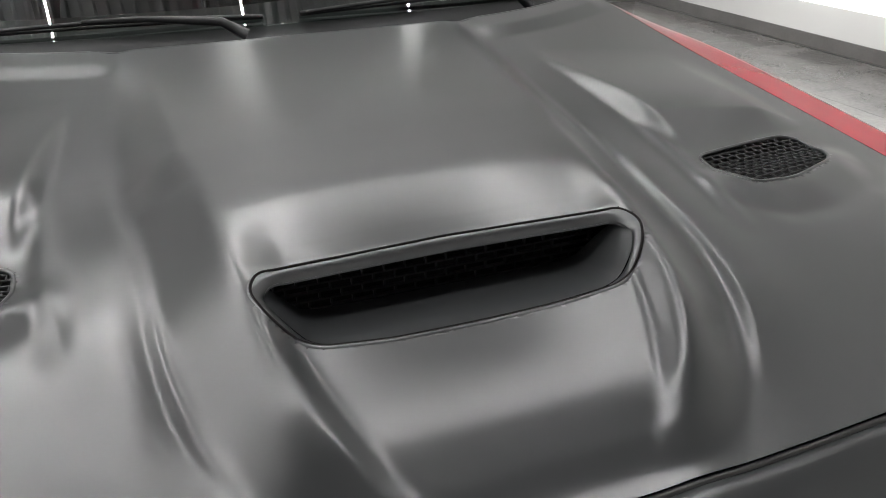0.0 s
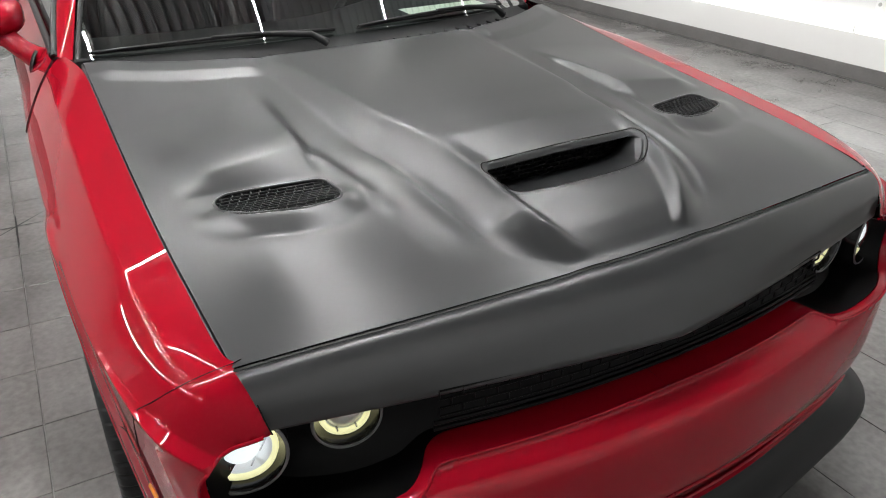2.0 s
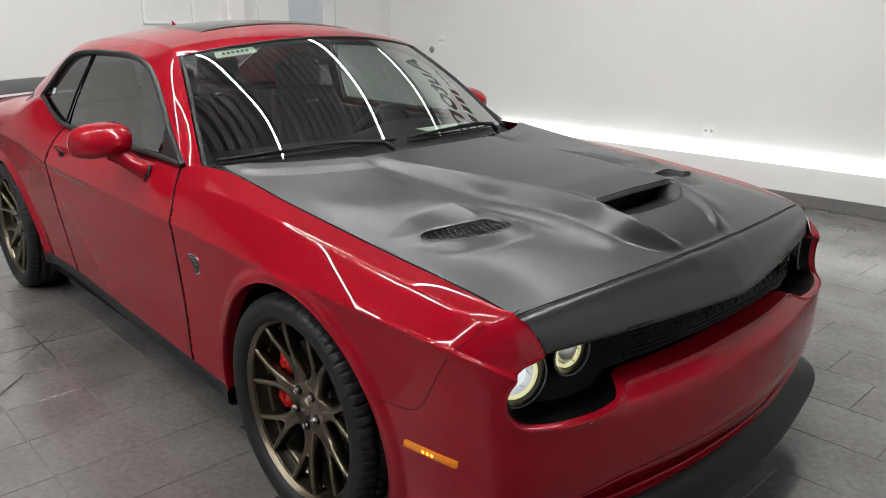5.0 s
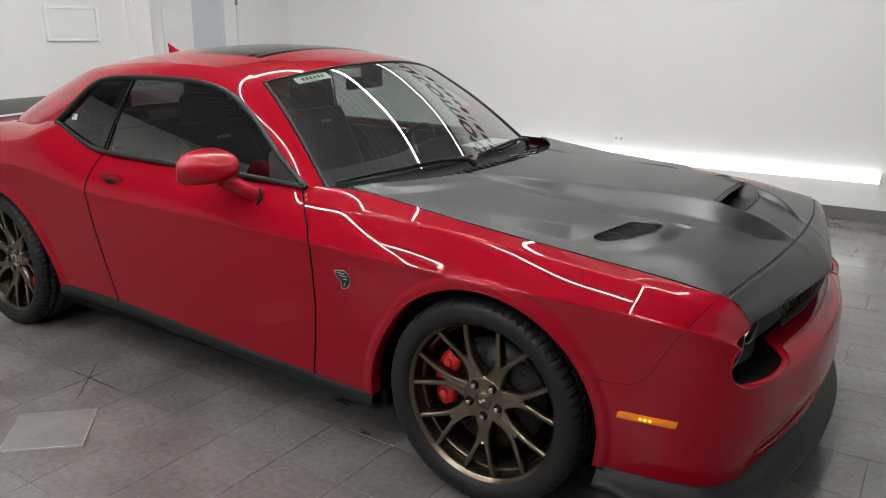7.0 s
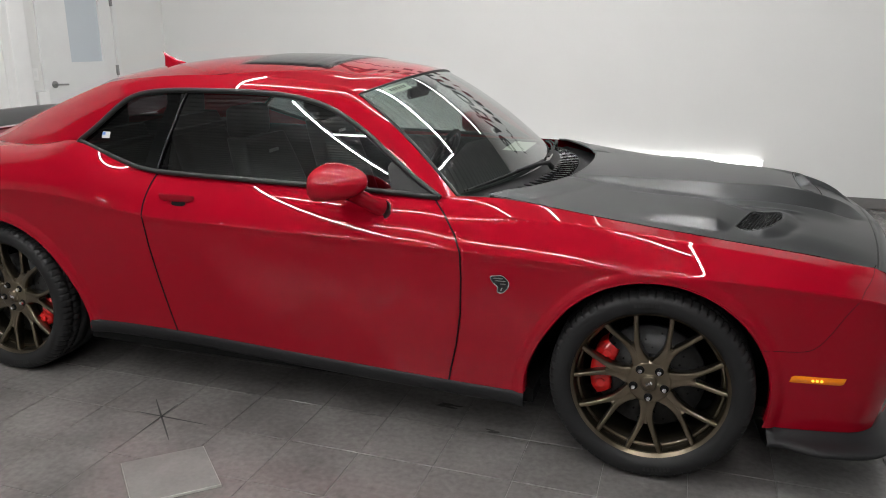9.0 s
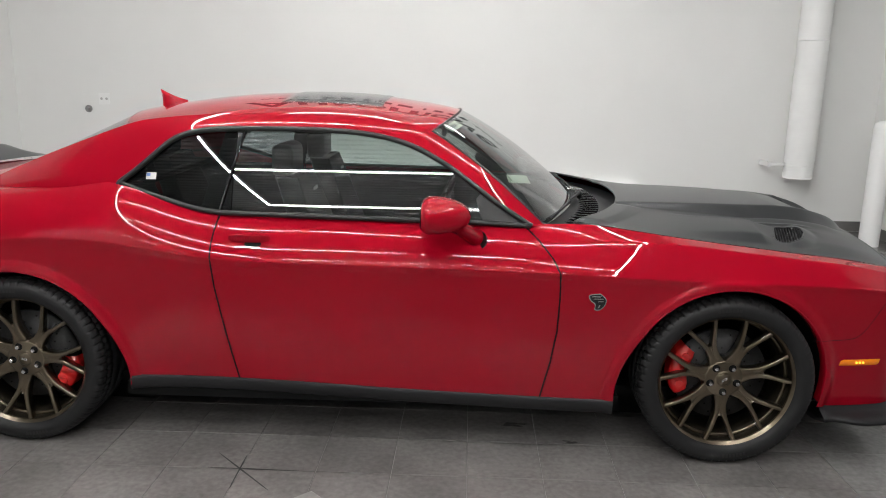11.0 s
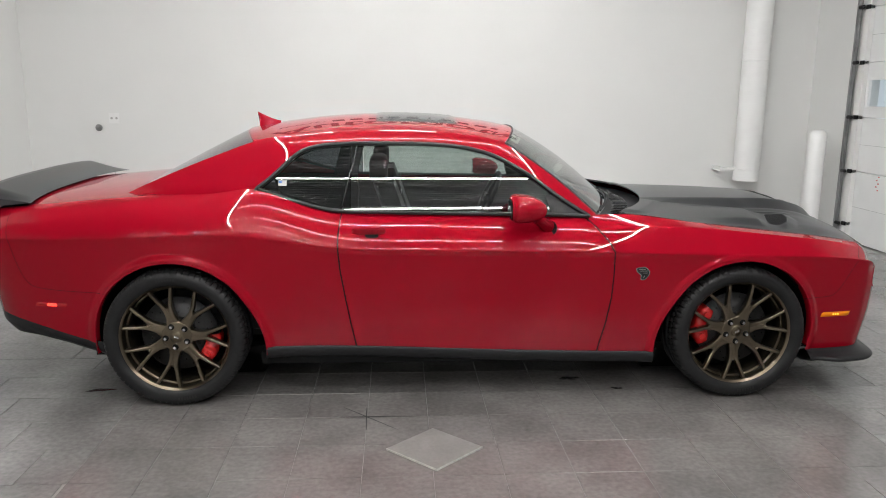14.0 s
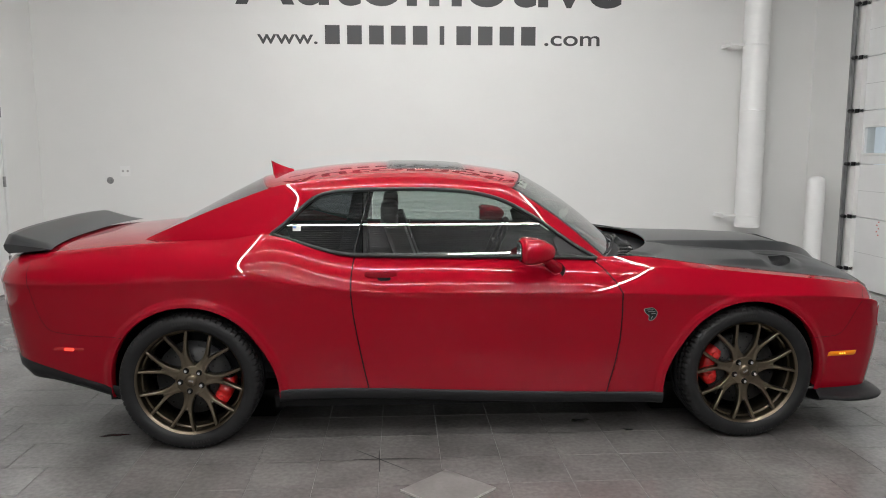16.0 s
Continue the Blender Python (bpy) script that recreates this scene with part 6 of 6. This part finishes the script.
link("post", [(x + 4.41, z + 3.67, y) for x, y, z in v], f, WHITEM, bol)

# garage door with its track
gd = new("garage_door")
tagged(gd, "white sectional garage door with small windows", "garage door")
GX = RIGHT_X + 0.05
seams = [0.004, 0.79, 1.38, 1.965, 2.545, 3.12, 3.5]
for z0, z1 in zip(seams, seams[1:]):
    if z0 == 1.38:
        part("door_section", merge(box(GX, GX + 0.05, -0.58, 3.415, z0 + 0.003, 1.50), box(GX, GX + 0.05, -0.58, 3.415, 1.78, z1 - 0.003), box(GX, GX + 0.05, 3.36, 3.415, 1.50, 1.78),
                                   box(GX, GX + 0.05, 1.17, 2.83, 1.50, 1.78), box(GX, GX + 0.05, -0.58, 0.64, 1.50, 1.78)), DOORM, gd)
    else:
        part("door_section", box(GX, GX + 0.05, -0.58, 3.415, z0 + 0.003, z1 - 0.003, 0.003, 1), DOORM, gd)
    for k in range(3):
        zz = z0 + (z1 - z0) * (k + 1) / 4
        if not (z0 == 1.38):
            part("groove", box(GX - 0.001, GX + 0.002, -0.58, 3.415, zz - 0.0012, zz + 0.0012), GREYSTEEL, gd) if k == 1 else None
for y0, y1 in ((2.83, 3.36), (0.64, 1.17)):
    win = part("door_window", box(GX + 0.02, GX + 0.026, y0, y1, 1.50, 1.78), LENS, gd, "small clear window pane")
    part("window_rim", merge(box(GX - 0.012, GX, y0 - 0.025, y1 + 0.025, 1.475, 1.50, 0.003), box(GX - 0.012, GX, y0 - 0.025, y1 + 0.025, 1.78, 1.805, 0.003),
                             box(GX - 0.012, GX, y0 - 0.025, y0, 1.50, 1.78, 0.003), box(GX - 0.012, GX, y1, y1 + 0.025, 1.50, 1.78, 0.003)), DOORM, gd)
for k in range(5):
    part("mark", box(GX - 0.002, GX, 3.0 + 0.03 * (k % 2), 3.02 + 0.03 * (k % 2), 0.62 + 0.035 * k, 0.632 + 0.035 * k), CALIPER, gd)
trk = new("door_track")
tagged(trk, "dark steel garage door track with rollers", "door track")
trk.location.y = 0.06
part("angle", merge(box(4.655, 4.66, 3.455, 3.51, 0.0, 3.7), box(4.66, RIGHT_X, 3.505, 3.51, 0.0, 3.7)), GREYSTEEL, trk)
part("channel", merge(box(4.635, 4.655, 3.47, 3.476, 0.0, 3.7), box(4.635, 4.639, 3.476, 3.50, 0.0, 3.7)), GREYSTEEL, trk)
# dark plates on the angle's face stand for the shade in its slots
for k in range(30):
    part("slot", box(4.6535, 4.6555, 3.488, 3.498, 0.1 + 0.12 * k, 0.15 + 0.12 * k), VOID, trk)
for z in (0.2, 0.79, 1.38, 1.965, 2.545, 3.12):
    part("roller", cyl((4.645, 3.40, z), (4.65, 3.47, z), 0.02, seg=14), BLACK, trk)
    part("roller_bracket", box(4.685, GX, 3.36, 3.43, z - 0.022, z + 0.022, 0.004), BLACK, trk)
    part("bolt", cyl((4.64, 3.485, z + 0.28), (4.655, 3.485, z + 0.28), 0.012, seg=8), BLACK, trk)
tagged(part("outdoor_view", box(7.2, 7.25, -4, 8, -0.2, 5), mat("outdoor_grey", (0.5, 0.55, 0.6), 0.9, emit=(0.75, 0.82, 0.9), power=0.35, var=0.3, scale=1.5), None, "pale daylight outside the garage door"), kind="structure", category="backdrop")

# white door in the end wall
dr = new("door_1")
tagged(dr, "white hinged door with a narrow frosted window", "door", kind="structure")
DX = LEFT_X + 0.004
part("leaf", merge(box(DX - 0.05, DX, 2.59, 2.92, 0.01, 2.16), box(DX - 0.05, DX, 3.38, 3.56, 0.01, 2.16), box(DX - 0.05, DX, 2.92, 3.38, 0.01, 1.30), box(DX - 0.05, DX, 2.92, 3.38, 2.03, 2.16)), DOORM, dr)
part("pane", box(DX - 0.03, DX - 0.022, 2.92, 3.38, 1.30, 2.03), mat("frosted_pane", (0.55, 0.6, 0.64), 0.25), dr, "pale frosted glass pane")
part("frame", merge(box(DX - 0.1, DX + 0.015, 2.52, 2.585, 0.0, 2.235), box(DX - 0.1, DX + 0.015, 3.565, 3.63, 0.0, 2.235), box(DX - 0.1, DX + 0.015, 2.585, 3.565, 2.165, 2.235)), DOORM, dr)
for z in (0.35, 1.2, 1.93):
    part("hinge", box(DX, DX + 0.02, 3.548, 3.578, z - 0.055, z + 0.055, 0.002), GREYSTEEL, dr)
part("handle_rose", cyl((DX, 2.66, 1.09), (DX + 0.012, 2.66, 1.09), 0.035, seg=20), GREYSTEEL, dr)
part("handle_lever", merge(cyl((DX + 0.01, 2.66, 1.09), (DX + 0.055, 2.66, 1.09), 0.01, seg=10), cyl((DX + 0.05, 2.655, 1.09), (DX + 0.05, 2.79, 1.085), 0.009, seg=10)), GREYSTEEL, dr)
structure("wall_west_backing", box(LEFT_X - 0.6, LEFT_X - 0.5, 2.0, 4.2, 0, 2.6), WALLM, "plain wall behind the door")
# access panel, post and switch on the end wall
ap = new("access_panel")
tagged(ap, "square white access panel on the end wall", "access panel")
part("panel", box(LEFT_X, LEFT_X + 0.012, 1.25, 1.74, 1.50, 1.77, 0.004), DOORM, ap)
part("rim", merge(box(LEFT_X, LEFT_X + 0.02, 1.22, 1.25, 1.47, 1.80, 0.003), box(LEFT_X, LEFT_X + 0.02, 1.74, 1.77, 1.47, 1.80, 0.003), box(LEFT_X, LEFT_X + 0.02, 1.25, 1.74, 1.47, 1.50, 0.003), box(LEFT_X, LEFT_X + 0.02, 1.25, 1.74, 1.77, 1.80, 0.003)), WHITEM, ap)
po = new("wall_post")
tagged(po, "white square boxed post against the end wall", "post")
part("post", box(LEFT_X, LEFT_X + 0.12, 2.10, 2.30, 0.0, CEIL_Z, 0.006), WHITEM, po)
so = new("light_switch")
tagged(so, "small white light switch plate beside the door", "switch")
part("plate", box(LEFT_X, LEFT_X + 0.01, 2.39, 2.47, 1.14, 1.26, 0.003), WHITEM, so)
part("rocker", box(LEFT_X + 0.01, LEFT_X + 0.014, 2.415, 2.445, 1.17, 1.23, 0.002), DOORM, so)
bx = new("wall_box")
tagged(bx, "white metal box fixed to the wall beside the door", "wall box")
part("body", box(LEFT_X, LEFT_X + 0.09, 2.36, 2.50, 0.86, 1.04, 0.008), WHITEM, bx)


# ---- lettering on the wall ----
sign = new("wall_lettering")
tagged(sign, "dark vinyl lettering and blocks on the white wall", "sign")


def lettering(text, x0, x1, z0, z1, weight=0.0):
    cu = bpy.data.curves.new("letters", "FONT")
    cu.body, cu.extrude, cu.offset, cu.resolution_u = text, 0.01, weight, 6
    tmp = bpy.data.objects.new("tmp", cu)
    scene.collection.objects.link(tmp)
    bpy.context.view_layer.update()
    me = bpy.data.meshes.new_from_object(tmp.evaluated_get(bpy.context.evaluated_depsgraph_get()))
    bpy.data.objects.remove(tmp)
    co = np.zeros(len(me.vertices) * 3)
    me.vertices.foreach_get("co", co)
    co = co.reshape(-1, 3)
    lo, hi = co.min(0), co.max(0)
    u = (co - lo) / (hi - lo)
    out = np.stack([x0 + (x1 - x0) * u[:, 0], WALL_Y - 0.001 - 0.004 * u[:, 2], z0 + (z1 - z0) * u[:, 1]], 1)
    me.vertices.foreach_set("co", out.reshape(-1))
    me.materials.clear()
    me.materials.append(LETTERM)
    ob = new("letters", me)
    ob.parent = sign
    return ob


lettering("www.", -2.03, -1.33, 2.765, 2.875, 0.01)
lettering(".com", 1.36, 2.03, 2.765, 2.885, 0.01)
lettering("Automotive", -2.27, 2.29, 3.205, 3.80, 0.02)
LW = 2.58 / 10
for k in range(10):
    w = 0.055 if k == 5 else LW - 0.085
    x = -1.285 + LW * k + LW / 2
    part("letter_block", box(x - w / 2, x + w / 2, WALL_Y - 0.005, WALL_Y - 0.001, 2.768, 2.985), LETTERM, sign)

# ---- things on the floor ----
plate = new("floor_plate")
tagged(plate, "diamond-laid grey floor plate with pale worn edges", "floor plate")
PC, PH = (-0.174, -1.472), 0.221
pts = [(PC[0] - PH, PC[1]), (PC[0], PC[1] - PH * 0.93), (PC[0] + PH, PC[1]), (PC[0], PC[1] + PH * 0.93)]
vs = [(x, y, 0.001) for x, y in pts] + [(x, y, 0.009) for x, y in pts] + [(PC[0] + (x - PC[0]) * 0.985, PC[1] + (y - PC[1]) * 0.985, 0.0105) for x, y in pts]
PLATEM = mat("pale_plate", (0.165, 0.158, 0.152), 0.4, var=0.15, scale=6, var2=0.08)
EDGEM = mat("pale_edge", (0.36, 0.35, 0.32), 0.6, var=0.2, scale=30)
link("plate_edge", vs, [(i, (i + 1) % 4, 4 + (i + 1) % 4, 4 + i) for i in range(4)] + [(4 + i, 4 + (i + 1) % 4, 8 + (i + 1) % 4, 8 + i) for i in range(4)], EDGEM, plate, smooth=False)
link("plate_top", vs[8:], [(0, 1, 2, 3)], PLATEM, plate, smooth=False)
star = new("floor_star")
tagged(star, "star of dark scored lines in the floor tiles", "floor mark")
SCORE = mat("scored_line", (0.012, 0.012, 0.012), 0.9)
for (ax, ay), (bx, by) in (((-0.628, -1.103), (-0.258, -1.107)), ((-0.625, -0.98), (-0.342, -1.26)), ((-0.502, -0.99), (-0.494, -1.258))):
    n = 8
    c, s = (bx - ax) / math.dist((ax, ay), (bx, by)), (by - ay) / math.dist((ax, ay), (bx, by))
    pp = [(ax + (bx - ax) * k / n, ay + (by - ay) * k / n) for k in range(n + 1)]
    vs, fs = [], []
    for k, (x, y) in enumerate(pp):
        w = 0.0042 * (1 - abs(2 * k / n - 1) ** 2 * 0.7) * random.uniform(0.7, 1.2)
        vs += [(x - s * w, y + c * w, 0.0012), (x + s * w, y - c * w, 0.0012)]
    link("scored_line", vs, [(2 * k, 2 * k + 1, 2 * k + 3, 2 * k + 2) for k in range(n)], SCORE, star, smooth=False)

# water marks under the car
STAIN = mat("wet_stain", (0.05, 0.047, 0.045), 0.15)
for nm, sx, sy, sr in (("puddle", -1.93, -0.70, 0.05), ("puddle", 0.63, -0.62, 0.04), ("puddle", 0.86, -0.78, 0.022)):
    ob = new("floor_puddle")
    tagged(ob, "small dark wet spot on the tiles under the car", "puddle", "wet spots")
    for k in range(5):
        ax, ay, ar = sx + random.uniform(-1, 1) * sr * 1.4, sy + random.uniform(-1, 1) * sr * 0.5, sr * random.uniform(0.25, 0.6)
        ring = [(ax + ar * (1 + 0.3 * math.sin(3 * t + k)) * math.cos(t) * 1.5, ay + ar * 0.5 * (1 + 0.25 * math.cos(2 * t + k)) * math.sin(t), 0.0015 + 0.0002 * k) for t in np.linspace(0, 2 * math.pi, 20, endpoint=False)]
        link("wet_spot", ring, [tuple(range(20))], STAIN, ob, smooth=False)

# ---- floor tiles: the nearest as pieces, the rest joined ----
tile_shapes = {}
cells = sorted(floor_cells(), key=lambda c: math.hypot((c[0] - 0.4) * 0.8, c[1] + 0.9))
for cx, cy, w, d, square in cells[:300]:
    key = (round(w, 3), round(d, 3), square)
    if key not in tile_shapes:
        tile_shapes[key] = tile_data(w - JOINT, d - JOINT, square)
    o = new("tile", tile_shapes[key])
    o.parent = floor
    o.location = (cx, cy, random.uniform(-0.0003, 0.0003))
for square, material in ((True, TILE), (False, PLANK)):
    vs, fs = [], []
    for cx, cy, w, d, sq in cells[300:]:
        if sq != square:
            continue
        a, b, e = (w - JOINT) / 2, (d - JOINT) / 2, 0.0012
        k = len(vs)
        vs += [(cx - a, cy - b, -0.008), (cx + a, cy - b, -0.008), (cx + a, cy + b, -0.008), (cx - a, cy + b, -0.008),
               (cx - a, cy - b, -e), (cx + a, cy - b, -e), (cx + a, cy + b, -e), (cx - a, cy + b, -e),
               (cx - a + e, cy - b + e, 0), (cx + a - e, cy - b + e, 0), (cx + a - e, cy + b - e, 0), (cx - a + e, cy + b - e, 0)]
        fs += [(k + i, k + (i + 1) % 4, k + 4 + (i + 1) % 4, k + 4 + i) for i in range(4)] + [(k + 4 + i, k + 4 + (i + 1) % 4, k + 8 + (i + 1) % 4, k + 8 + i) for i in range(4)] + [(k + 8, k + 9, k + 10, k + 11)]
    if vs:
        tagged(link("tiles", vs, fs, material, floor, smooth=False), kind="stuff")
